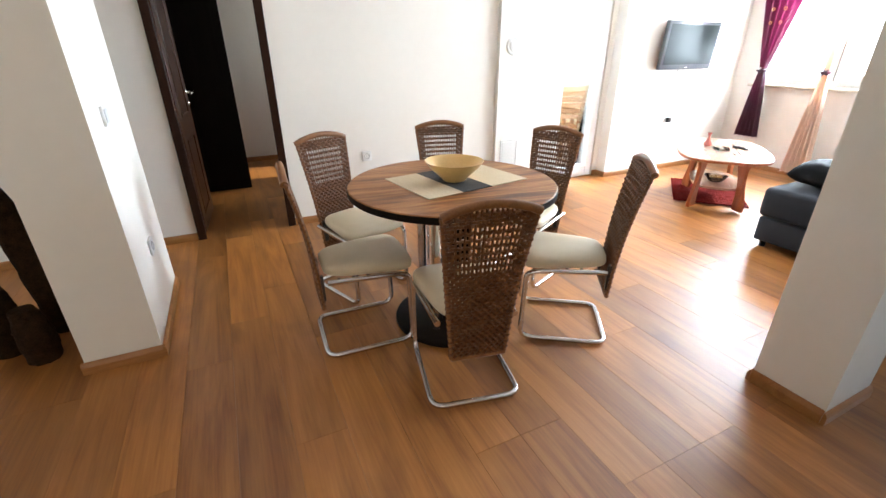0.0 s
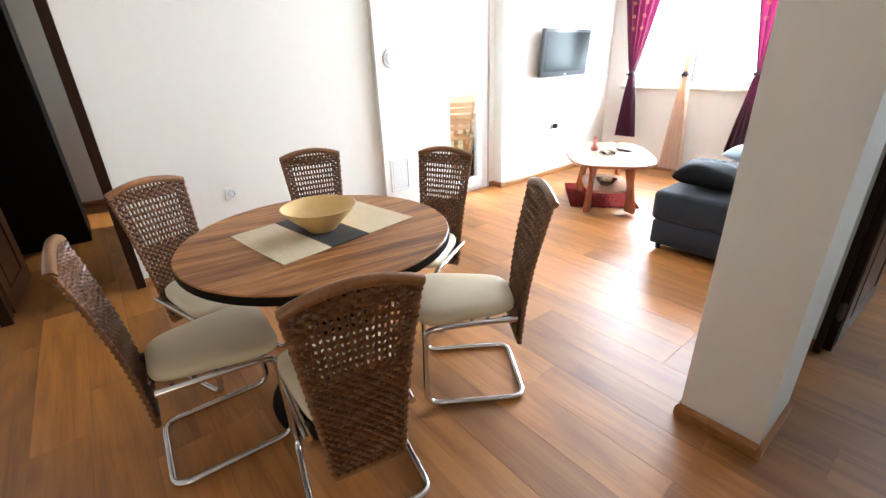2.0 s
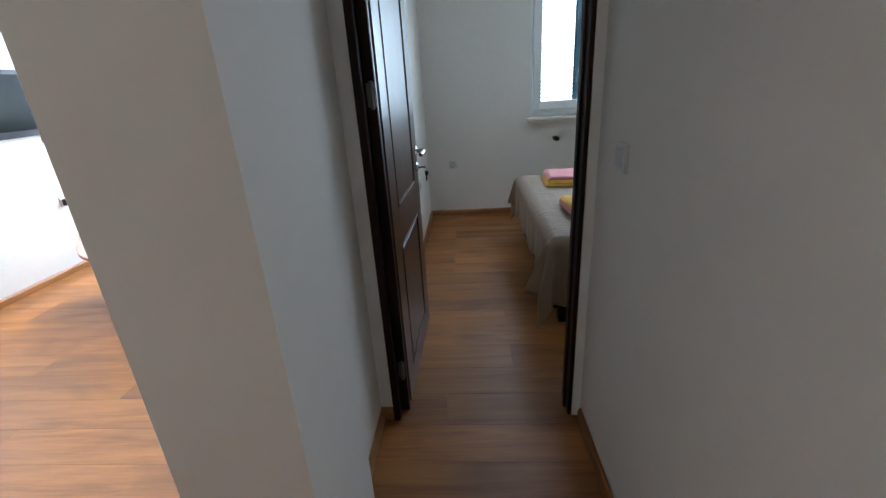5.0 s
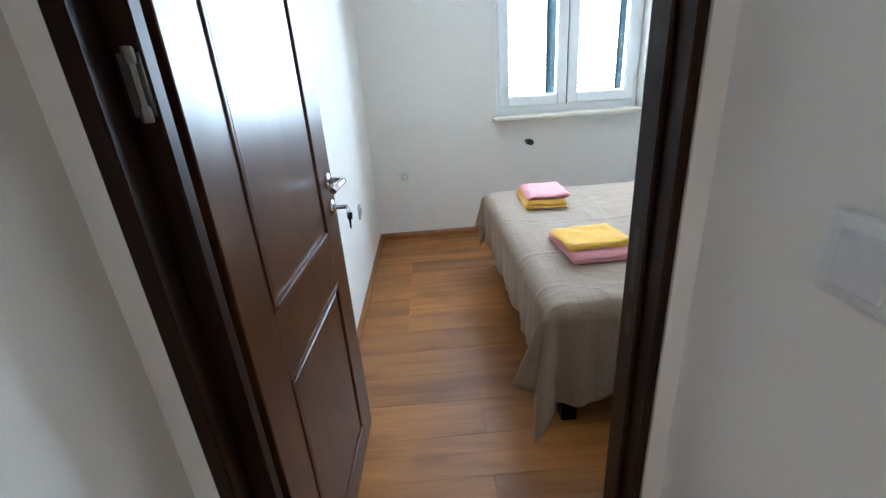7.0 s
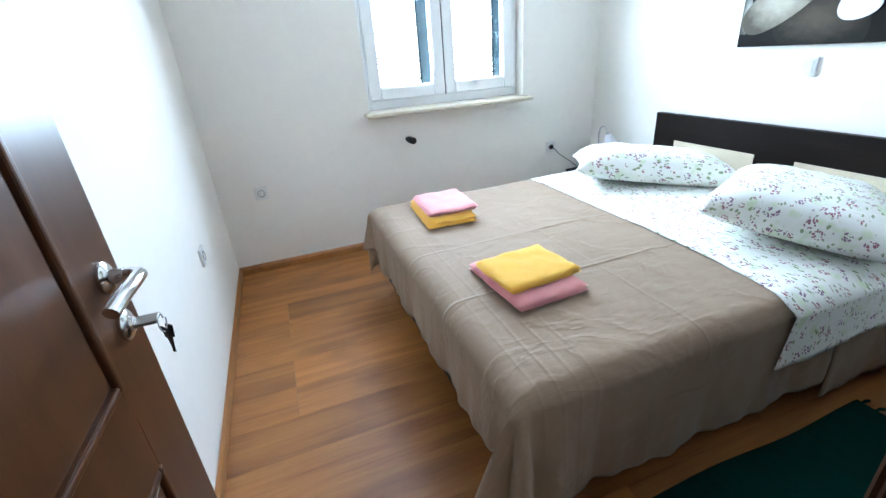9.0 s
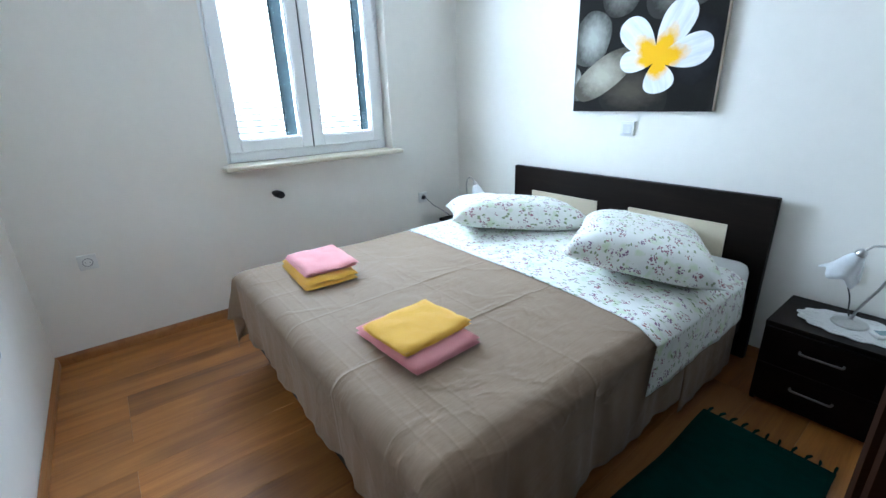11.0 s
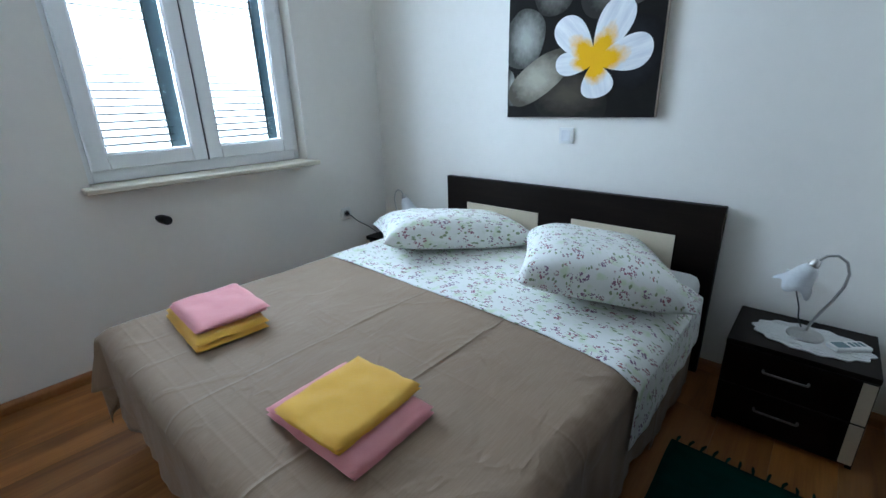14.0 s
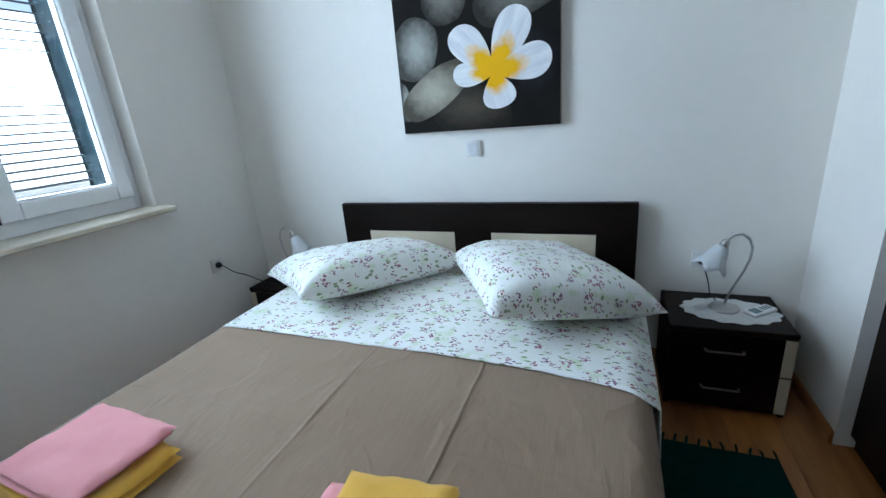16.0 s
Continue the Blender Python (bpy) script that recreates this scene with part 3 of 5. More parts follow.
tube(bm, fillet([(3.638, 4.985, 1.03), (3.638, 4.95, 1.03), (3.638, 4.95, 0.92)], 0.012), 0.008, 8)
part("door_handle", bm, PVC, bd)


def skirting(x0, y0, x1, y1, nx, ny):
    """A run of oak skirting along a wall, which it faces away from by (nx, ny)."""
    t, h = 0.015, 0.058
    bm = bmesh.new()
    d = Vector((x1 - x0, y1 - y0, 0)).normalized()
    n = Vector((nx, ny, 0))
    prof = [(0, 0.0), (t, 0.0), (t, h * 0.62), (t * 0.75, h * 0.8), (t * 0.4, h * 0.93), (0.002, h)]
    rings = [[Vector((px, py, 0)) + n * (o + 0.001) + Vector((0, 0, z)) for o, z in prof] for px, py in ((x0, y0), (x1, y1))]
    ring_loft(bm, rings)
    return tagged(part("baseboard", bm, SKIRT, None), "oak skirting board along the wall", kind="structure")


for run in ((2.400, 1.763, 2.400, 2.030, -1, 0), (2.385, 1.763, 2.735, 1.763, 0, -1), (2.385, 2.030, 2.735, 2.030, 0, 1),
            (2.735, 1.86, 3.262, 1.86, 0, -1), (3.285, 1.805, 3.285, 1.86, -1, 0),
            (1.5, 1.017, 3.264, 1.017, 0, 1),
            (-0.25, 3.36, 0.078, 3.36, 0, -1), (0.064, 3.345, 0.064, 4.135, 1, 0), (-0.235, 3.358, -0.235, 4.135, -1, 0),
            (-3.0, 4.86, 0.167, 4.86, 0, -1), (0.893, 4.86, 2.80, 4.86, 0, -1), (2.80, 4.81, 3.075, 4.81, 0, -1), (2.80, 4.797, 2.80, 4.86, -1, 0),
            (3.075, 4.835, 3.59, 4.835, 0, -1), (3.575, 4.82, 3.575, 5.0, 1, 0), (4.262, 5.0, 4.33, 5.0, 0, -1), (4.33, 4.856, 4.33, 5.0, -1, 0), (4.316, YT, XW, YT, 0, -1),
            (XW, 2.03, XW, YT, -1, 0), (2.735, 2.03, XW, 2.03, 0, 1),
            (XW, YB, XW, 1.86, -1, 0), (3.41, 1.86, XW, 1.86, 0, -1), (3.275, YB, XW, YB, 0, 1), (3.275, YB, 3.275, -0.53, 1, 0),
            (-0.63, 7.55, 2.3, 7.55, 0, -1)):
    skirting(*run)

# ---- bedroom ----


def linen(name, col, col2, folds_x, folds_y):
    """Linen with pressed folds along given lines, ridged wrinkles and a fine weave."""
    m, nt, bsdf = blank(name)
    co = nt.nodes.new("ShaderNodeTexCoord").outputs["Object"]
    sep = nt.nodes.new("ShaderNodeSeparateXYZ")
    nt.links.new(co, sep.inputs[0])
    wob = maths(nt, "MULTIPLY", maths(nt, "SUBTRACT", noise_tex(nt, co, 2.0, 2.0), 0.5), 0.022)
    total = None
    for axis, lines in ((0, folds_x), (1, folds_y)):
        for at, k in lines:
            d = maths(nt, "ABSOLUTE", maths(nt, "SUBTRACT", maths(nt, "ADD", sep.outputs[axis], wob), at))
            h = maths(nt, "MULTIPLY", ramp(nt, d, [(0.0, (1, 1, 1)), (0.009, (0, 0, 0))]), k)
            total = h if total is None else maths(nt, "ADD", total, h)
    r = maths(nt, "ABSOLUTE", maths(nt, "SUBTRACT", noise_tex(nt, mapped(nt, co, (1.0, 0.55, 0.8), (0, 0, 0.5)), 5.5, 3.0, 0.5, 0.6), 0.5))
    wr = ramp(nt, r, [(0.0, (1, 1, 1)), (0.06, (0, 0, 0))])
    total = maths(nt, "ADD", total, maths(nt, "MULTIPLY", wr, 0.42))
    weave = noise_tex(nt, co, 900.0, 2.0)
    thread = noise_tex(nt, mapped(nt, co, (260.0, 14.0, 14.0)), 1.0, 2.0)
    tone = maths(nt, "ADD", maths(nt, "MULTIPLY", noise_tex(nt, co, 4.0), 0.5), maths(nt, "MULTIPLY", thread, 0.5))
    nt.links.new(ramp(nt, tone, [(0.3, col2), (0.7, col)]), bsdf.inputs["Base Color"])
    bsdf.inputs["Roughness"].default_value = 0.8
    bsdf.inputs["Specular IOR Level"].default_value = 0.25
    bsdf.inputs["Sheen Weight"].default_value = 0.15
    bumped(nt, bsdf, maths(nt, "ADD", total, maths(nt, "MULTIPLY", weave, 0.10)), 0.8, 0.006)
    return m


TAUPE = linen("taupe_linen", (0.31, 0.218, 0.143), (0.25, 0.172, 0.108), ((4.855, 0.6), (4.46, 0.8)), ((0.42, 0.22), (0.80, 0.14), (0.855, 0.14), (0.91, 0.18), (0.965, 0.18)))
TERRY_Y = surface("yellow_terry", (0.96, 0.57, 0.085), (0.88, 0.47, 0.05), rough=0.95, coarse=16, fine=420, bump=1.0, dist=0.003, sheen=0.3, spec=0.1)
TERRY_P = surface("pink_terry", (0.90, 0.41, 0.41), (0.80, 0.31, 0.32), rough=0.95, coarse=16, fine=420, bump=1.0, dist=0.003, sheen=0.3, spec=0.1)
MATTRESS = surface("white_mattress", (0.75, 0.75, 0.72), rough=0.8, fine=300, bump=0.1)
GREENWOOL = surface("green_cotton", (0.0, 0.036, 0.028), (0.0, 0.020, 0.015), rough=0.95, coarse=9, fine=260, bump=0.5, dist=0.0015, stretch=(1, 3, 1), spec=0.1)
IVORY = surface("ivory_laminate", (0.66, 0.58, 0.43), (0.60, 0.52, 0.38), rough=0.4, bump=0.02)


def floral(name):
    """White cotton with sprigs of mauve and red flowers and green leaves."""
    m, nt, bsdf = blank(name)
    co = nt.nodes.new("ShaderNodeTexCoord").outputs["Object"]
    warp = nt.nodes.new("ShaderNodeTexNoise")
    warp.inputs["Scale"].default_value = 28.0
    nt.links.new(co, warp.inputs["Vector"])
    add = nt.nodes.new("ShaderNodeVectorMath")
    add.operation = "MULTIPLY_ADD"
    add.inputs[1].default_value = (0.022, 0.022, 0.022)
    nt.links.new(warp.outputs["Color"], add.inputs[0])
    nt.links.new(co, add.inputs[2])
    def cells(scale, vec):
        v = nt.nodes.new("ShaderNodeTexVoronoi")
        v.inputs["Scale"].default_value = scale
        nt.links.new(vec, v.inputs["Vector"])
        return v
    big, small, leafy = cells(21.0, co), cells(92.0, mapped(nt, add.outputs[0], (0.75, 1.3, 1), (0, 0, -0.6))), cells(25.0, mapped(nt, add.outputs[0], (0.8, 2.3, 1.3), (0, 0, 0.7)))
    sprig = ramp(nt, big.outputs["Distance"], [(0.38, (1, 1, 1)), (0.41, (0, 0, 0))])
    sep = nt.nodes.new("ShaderNodeSeparateColor")
    nt.links.new(big.outputs["Color"], sep.inputs[0])
    bloom = ramp(nt, small.outputs["Distance"], [(0.40, (1, 1, 1)), (0.47, (0, 0, 0))])
    leaf = ramp(nt, leafy.outputs["Distance"], [(0.20, (1, 1, 1)), (0.25, (0, 0, 0))])
    hue = ramp(nt, sep.outputs[0], [(0.3, (0.27, 0.06, 0.12)), (0.55, (0.30, 0.07, 0.06)), (0.8, (0.18, 0.07, 0.17))])
    pick = ramp(nt, sep.outputs[1], [(0.95, (1, 1, 1)), (0.97, (0, 0, 0))])
    base = mixed(nt, noise_tex(nt, co, 6.0), (0.86, 0.86, 0.82), (0.80, 0.81, 0.76))
    pale = ramp(nt, noise_tex(nt, co, 17.0, 2.0), [(0.54, (0, 0, 0)), (0.68, (1, 1, 1))])
    c = mixed(nt, maths(nt, "MULTIPLY", pale, 0.7), base, (0.62, 0.72, 0.48))
    lf = maths(nt, "MULTIPLY", leaf, maths(nt, "SUBTRACT", 1.0, maths(nt, "MULTIPLY", sprig, pick)))
    c = mixed(nt, maths(nt, "MULTIPLY", lf, 0.85), c, (0.20, 0.27, 0.10))
    c = mixed(nt, maths(nt, "MULTIPLY", maths(nt, "MULTIPLY", maths(nt, "MULTIPLY", bloom, sprig), pick), 0.9), c, hue)
    nt.links.new(c, bsdf.inputs["Base Color"])
    bsdf.inputs["Roughness"].default_value = 0.8
    r = maths(nt, "ABSOLUTE", maths(nt, "SUBTRACT", noise_tex(nt, mapped(nt, co, (0.6, 1.0, 0.8), (0, 0, 0.4)), 6.0, 3.0, 0.5, 0.7), 0.5))
    crease = ramp(nt, r, [(0.0, (1, 1, 1)), (0.07, (0, 0, 0))])
    bumped(nt, bsdf, maths(nt, "ADD", maths(nt, "MULTIPLY", noise_tex(nt, co, 700.0, 2.0), 0.06), maths(nt, "ADD", maths(nt, "MULTIPLY", crease, 0.5), noise_tex(nt, co, 9.0, 2.0))), 0.5, 0.007)
    return m


FLORAL = floral("floral_cotton")
BX0, BX1, BZ = 3.965, 5.571, 0.53     # headboard ends, top of the mattress
MX0, MX1, MY = 3.998, 5.598, 1.010   # edges of the mattress


def drape(name, a0, a1, b0, b1, ztop, near, far, foot, step, parent, material, label, wave, gap, seed):
    """A cloth lain over the mattress: a across the bed, b along it; it hangs over by near, far and foot."""
    bm = bmesh.new()
    rnd = random.Random(seed)
    ph = [rnd.uniform(0, 6.28) for _ in range(8)]
    na, nb = int((a1 - a0 + near + far) / step) + 1, int((b1 - b0 + foot) / step) + 1
    grid = []
    for j in range(nb + 1):
        row = []
        for i in range(na + 1):
            a = a0 - near + (a1 - a0 + near + far) * i / na
            b = b0 + (b1 - b0 + foot) * j / nb
            da = a0 - a if a < a0 else (a - a1 if a > a1 else 0.0)
            sa = -1 if a < a0 else 1
            db = max(0.0, b - b1) if foot > 0 else 0.0
            ax, by = min(max(a, a0), a1), min(b, b1)
            if da == 0 and db == 0:
                z = ztop + 0.004 * noise.noise((a * 5 + seed, b * 5, 0)) + 0.002 * noise.noise((a * 17, b * 17, seed))
                if name == "bedspread":
                    for c0 in (4.46, 4.855):
                        z += 0.008 * math.exp(-((a - c0 - 0.012 * math.sin(b * 9 + c0)) / 0.007) ** 2) * max(0.0, min(1.0, (0.75 - b) / 0.3, (b - 0.1) / 0.05))
                edge = min(a - a0, a1 - a, (b1 - b) if foot > 0 else 1.0)
                z -= 0.016 * math.exp(-edge / 0.02)
                row.append(bm.verts.new((a, b, z)))
                continue
            d = math.hypot(da, db)
            ux, uy = (sa * da / d, db / d)
            along = b * 1.0 if db == 0 else (a if da == 0 else 0)
            if da > 0 and db > 0:
                phi = math.atan2(db, da)
                fold = 0.04 * math.sin(phi * 7 + ph[0]) + (0.09 if sa < 0 else 0.03)
                amp = fold * min(1.0, d / 0.3)
            else:
                w = math.sin(along * 17 + ph[1]) * 0.55 + math.sin(along * 31 + ph[2]) * 0.35 + math.sin(along * 63 + ph[3]) * 0.25
                k = 0.35 + 0.65 * math.exp(-abs((b1 - b if db == 0 else min(a - a0, a1 - a))) / 0.35) if foot > 0 else 0.7
                amp = (gap * 0.6 + wave * w * k) * min(1.0, d / 0.3) ** 1.3
            out = 0.012 + gap + amp if d > 0.03 else (0.012 + gap) * d / 0.03
            z = ztop - 0.016 - d + 0.008 * min(1, d / 0.05)
            if name == "bedspread":
                z += 0.05 * math.exp(-(a1 - ax + b1 - by) / 0.12) * min(1.0, d / 0.3)
            if z < 0.006:
                out += (0.006 - z) * 0.55
                z = 0.006 + 0.004 * abs(math.sin(7 * d + i))
            row.append(bm.verts.new((ax + ux * out, by + uy * out, z)))
        grid.append(row)
    for r0, r1 in zip(grid, grid[1:]):
        for i in range(na):
            bm.faces.new((r0[i], r0[i + 1], r1[i + 1], r1[i]))
    ob = part(name, bm, material, parent, label, 80)
    so = ob.modifiers.new("thickness", "SOLIDIFY")
    so.thickness, so.offset = 0.003, 1.0
    return ob


bed = thing("double_bed", "dark wenge double bed frame with ivory inlays in its headboard", "bed")
bm = bmesh.new()
box(bm, BX0, -0.985, 0.0, BX1, -0.945, 0.84, 0.003)
hb = part("headboard", bm, WENGE, bed, "dark wenge headboard")
for a, b in ((4.149, 4.671), (4.877, 5.398)):
    bm = bmesh.new()
    box(bm, a, -0.946, 0.44, b, -0.940, 0.682, 0.001)
    part("inlay", bm, IVORY, hb, "ivory inlay panel")
for x0, x1 in ((MX0 + 0.01, MX0 + 0.035), (MX1 - 0.035, MX1 - 0.01)):
    bm = bmesh.new()
    box(bm, x0, -0.945, 0.14, x1, 0.985, 0.36, 0.003)
    part("side_rail", bm, WENGE, bed)
bm = bmesh.new()
box(bm, MX0 + 0.035, 0.96, 0.09, MX1 - 0.035, 0.985, 0.36, 0.003)
part("foot_rail", bm, WENGE, bed)
bm = bmesh.new()
box(bm, MX0 + 0.035, -0.945, 0.24, MX1 - 0.035, 0.96, 0.28)
part("slat_base", bm, WENGE, bed)
for x in (MX0 + 0.03, MX1 - 0.09):
    bm = bmesh.new()
    box(bm, x, 0.895, 0, x + 0.06, 0.955, 0.2, 0.003)
    part("leg", bm, WENGE_UP, bed)
bm = bmesh.new()
box(bm, MX0 + 0.006, -0.935, 0.282, MX1 - 0.006, MY - 0.008, BZ - 0.004, 0.05, 5)
tagged(part("mattress", bm, MATTRESS, None, "", 60), "white mattress on the dark bed frame", "mattress")
sheet = drape("bed_sheet", MX0, MX1, -0.69, 0.095, BZ + 0.019, 0.21, 0.20, 0.0, 0.02, None, FLORAL, "", 0.014, 0.030, 3)
for v in sheet.data.vertices:
    # the lower edge runs askew and droops where it hangs over the side
    x, y, z = v.co
    edge = 0.018 + 0.075 * math.exp(-max(0.0, x - MX0) / 0.3) + 0.05 * max(0.0, BZ - z) / 0.2 * (1 if x < 4.5 else 0)
    v.co.y = y + (edge - 0.095 + 0.006 * noise.noise((x * 7, 0, 3))) * (y + 0.69) / 0.785
tagged(sheet, "white cotton sheet printed with small mauve flowers", "sheet")
spread = drape("bedspread", MX0, MX1, -0.19, MY, BZ + 0.012, 0.385, 0.40, 0.285, 0.018, None, TAUPE, "", 0.030, 0.012, 5)
tagged(spread, "taupe linen bedspread hanging over the bed's foot", "bedspread")
skirt = drape("bed_skirt", MX0, MX0 + 0.016, -0.74, -0.215, BZ - 0.008, 0.455, 0.0, 0.0, 0.025, None, TAUPE, "", 0.012, 0.010, 8)
tagged(skirt, "taupe linen valance along the bed's side", "valance")


def pillow(m, lx, ly, h, seed):
    bm = bmesh.new()
    n = 26
    top, low = [], []
    for j in range(n + 1):
        r0, r1 = [], []
        for i in range(n + 1):
            u, v = 2 * i / n - 1, 2 * j / n - 1
            f = max(0.0, (1 - abs(u) ** 3.8)) ** 0.5 * max(0.0, (1 - abs(v) ** 3.8)) ** 0.5
            pin = 1 - 0.08 * (1 - v * v) * abs(u) ** 3
            pin2 = 1 - 0.08 * (1 - u * u) * abs(v) ** 3
            x, y = u * lx / 2 * pin, v * ly / 2 * pin2
            w = 0.010 * noise.noise((x * 9 + seed, y * 9, 1)) + 0.004 * noise.noise((x * 25 + seed, y * 25, 2))
            edge = min(1, 4 * (1 - max(abs(u), abs(v))))
            r0.append((x, y, h * 0.62 * f + w * edge))
            r1.append((x, y, -h * 0.38 * f * 0.9 + 0.3 * w * edge))
        top.append(r0)
        low.append(r1)
    tv = [[bm.verts.new(p) for p in r] for r in top]
    lv = [[tv[j][i] if i in (0, n) or j in (0, n) else bm.verts.new(low[j][i]) for i in range(n + 1)] for j in range(n + 1)]
    for j in range(n):
        for i in range(n):
            bm.faces.new((tv[j][i], tv[j][i + 1], tv[j + 1][i + 1], tv[j + 1][i]))
            bm.faces.new((lv[j][i], lv[j + 1][i], lv[j + 1][i + 1], lv[j][i + 1]))
    ob = part("pillow", bm, FLORAL, None, "", 80)
    ob.matrix_basis = m
    return tagged(ob, "plump white pillow printed with small mauve flowers", "pillow", "pillows on the bed")


pillow(pose(5.21, -0.55, 0.606, 5, -5, 55), 0.84, 0.57, 0.19, 1)
pillow(pose(4.37, -0.52, 0.612, -7, -5, 118), 0.84, 0.62, 0.205, 7)


def towel(m, lx, ly, layers, th, material, label, seed):
    """A towel folded into layers: soft rounded slabs that sag a little."""
    bm = bmesh.new()
    rnd = random.Random(seed)
    for k in range(layers):
        dx, dy = rnd.uniform(-0.005, 0.005), rnd.uniform(-0.006, 0.004)
        n, q = 26, 20
        faces = []
        def place(i, j, side):
            u, v = 2 * i / n - 1, 2 * j / q - 1
            e = max(abs(u), abs(v))
            f = (1 - abs(u) ** 14) ** 0.5 * (1 - abs(v) ** 14) ** 0.5
            x = u * lx / 2 * (1 - 0.015 * v * v) + dx + 0.004 * noise.noise((v * 3, k * 5.0, seed))
            y = v * ly / 2 * (1 - 0.015 * u * u) + dy + 0.004 * noise.noise((u * 3, k * 5.0 + 2, seed))
            z = th * (k + 0.5) + side * th * 0.54 * f + 0.006 * noise.noise((x * 16, y * 16, seed)) * (1 if k + 1 == layers and side > 0 else 0.3) - 0.004 * (e ** 6) * (1 if k + 1 == layers else 0)
            return (x, y, z)
        top = [[bm.verts.new(place(i, j, 1)) for i in range(n + 1)] for j in range(q + 1)]
        low = [[top[j][i] if i in (0, n) or j in (0, q) else bm.verts.new(place(i, j, -1)) for i in range(n + 1)] for j in range(q + 1)]
        for j in range(q):
            for i in range(n):
                bm.faces.new((top[j][i], top[j][i + 1], top[j + 1][i + 1], top[j + 1][i]))
                bm.faces.new((low[j][i], low[j + 1][i], low[j + 1][i + 1], low[j][i + 1]))
    ob = part("folded_towel", bm, material, None, "", 80)
    ob.matrix_basis = m
    return tagged(ob, label, "towel", "folded towels on the bed")


TZ = BZ + 0.014
towel(pose(5.283, 0.722, TZ, 0, 0, -4), 0.39, 0.245, 2, 0.022, TERRY_Y, "yellow terry towel folded flat under a pink one", 1)
towel(pose(5.288, 0.702, TZ + 0.045, 0, 0, -3), 0.32, 0.25, 2, 0.016, TERRY_P, "pink terry towel folded on top of a yellow one", 2)
towel(pose(4.478, 0.714, TZ, 0, 0, 3), 0.35, 0.27, 2, 0.020, TERRY_P, "pink terry towel folded flat under a yellow one", 3)
towel(pose(4.476, 0.714, TZ + 0.041, 0, 0, 5), 0.24, 0.285, 2, 0.015, TERRY_Y, "yellow terry towel folded on top of a pink one", 4)

# green rug with tassels
rug = thing("bedside_rug", "dark green woven cotton rug with knotted fringes", "rug", pose(3.71, 0.155, 0, 0, 0, -1))
bm = bmesh.new()
nx, ny = 16, 90
grid = []
for j in range(ny + 1):
    row = []
    for i in range(nx + 1):
        x, y = (i / nx - 0.5) * 0.445, (j / ny - 0.5) * 1.09
        row.append(bm.verts.new((x + 0.006 * math.sin(y * 9), y, 0.009 + 0.0025 * noise.noise((x * 6, y * 6, 0)) + 0.0009 * math.sin(y * 520))))
    grid.append(row)
for r0, r1 in zip(grid, grid[1:]):
    for i in range(nx):
        bm.faces.new((r0[i], r0[i + 1], r1[i + 1], r1[i]))
mat_ob = part("mat", bm, GREENWOOL, rug, "", 60)
so = mat_ob.modifiers.new("thickness", "SOLIDIFY")
so.thickness, so.offset = 0.007, -1.0
rnd = random.Random(12)
for end in (-1, 1):
    for k in range(11):
        bm = bmesh.new()
        x = -0.21 + 0.042 * k
        y = end * 0.545
        tip = rnd.uniform(-0.012, 0.012)
        tube(bm, [(x, y - end * 0.004, 0.008), (x + tip * 0.3, y + end * 0.014, 0.011), (x + tip, y + end * rnd.uniform(0.03, 0.045), 0.006)], 0.0055, 6, 0.8, [0.6, 1.1, 0.8])
        part("tassel", bm, GREENWOOL, rug, "", 60)


# nightstands
def nightstand(m, flip, label):
    root = thing("nightstand", label, "nightstand", m, "nightstands beside the bed")
    w, d, h = 0.445, 0.36, 0.395
    bm = bmesh.new()
    box(bm, -w / 2, -d / 2, h - 0.022, w / 2, d / 2, h, 0.002)
    part("top", bm, WENGE, root)
    for s in (-1, 1):
        bm = bmesh.new()
        box(bm, s * w / 2 - (0.018 if s > 0 else 0), -d / 2, 0, s * w / 2 + (0.018 if s < 0 else 0), d / 2 - 0.018, h - 0.023, 0.001)
        part("side_panel", bm, WENGE_UP, root)
    bm = bmesh.new()
    box(bm, -w / 2 + 0.019, -d / 2, 0.02, w / 2 - 0.019, -d / 2 + 0.008, h - 0.023)
    box(bm, -w / 2 + 0.019, -d / 2 + 0.009, 0.03, w / 2 - 0.019, d / 2 - 0.02, 0.045)
    box(bm, -w / 2 + 0.019, d / 2 - 0.05, 0.0, w / 2 - 0.019, d / 2 - 0.035, 0.03)
    part("carcass", bm, WENGE, root)
    for z0, z1 in ((0.028, 0.198), (0.202, h - 0.026)):
        bm = bmesh.new()
        a, b = -w / 2 + 0.002, w / 2 - 0.002
        box(bm, a, d / 2 - 0.017, z0, b, d / 2, z1, 0.001)
        drawer = part("drawer", bm, WENGE, root)
        bm = bmesh.new()
        e = flip * (w / 2 - 0.024)
        box(bm, e - 0.019, d / 2 - 0.0005, z0 + 0.002, e + 0.019, d / 2 + 0.0035, z1 - 0.002, 0.0008)
        part("inlay", bm, IVORY, drawer, "ivory strip")
        bm = bmesh.new()
        zc = z0 + 0.098
        tube(bm, fillet([(-0.068 - flip * 0.02, d / 2 - 0.002, zc), (-0.068 - flip * 0.02, d / 2 + 0.022, zc), (0.068 - flip * 0.02, d / 2 + 0.022, zc), (0.068 - flip * 0.02, d / 2 - 0.002, zc)], 0.02, 5), 0.0045, 8)
        part("handle", bm, DULLSTEEL, drawer, "steel bow handle", 50)
    return root


nightstand(pose(3.618, -0.808, 0), -1, "dark wenge nightstand with two drawers, holding a lamp and doily")
nightstand(pose(5.885, -0.82, 0), 1, "dark wenge nightstand with two drawers between bed and window")

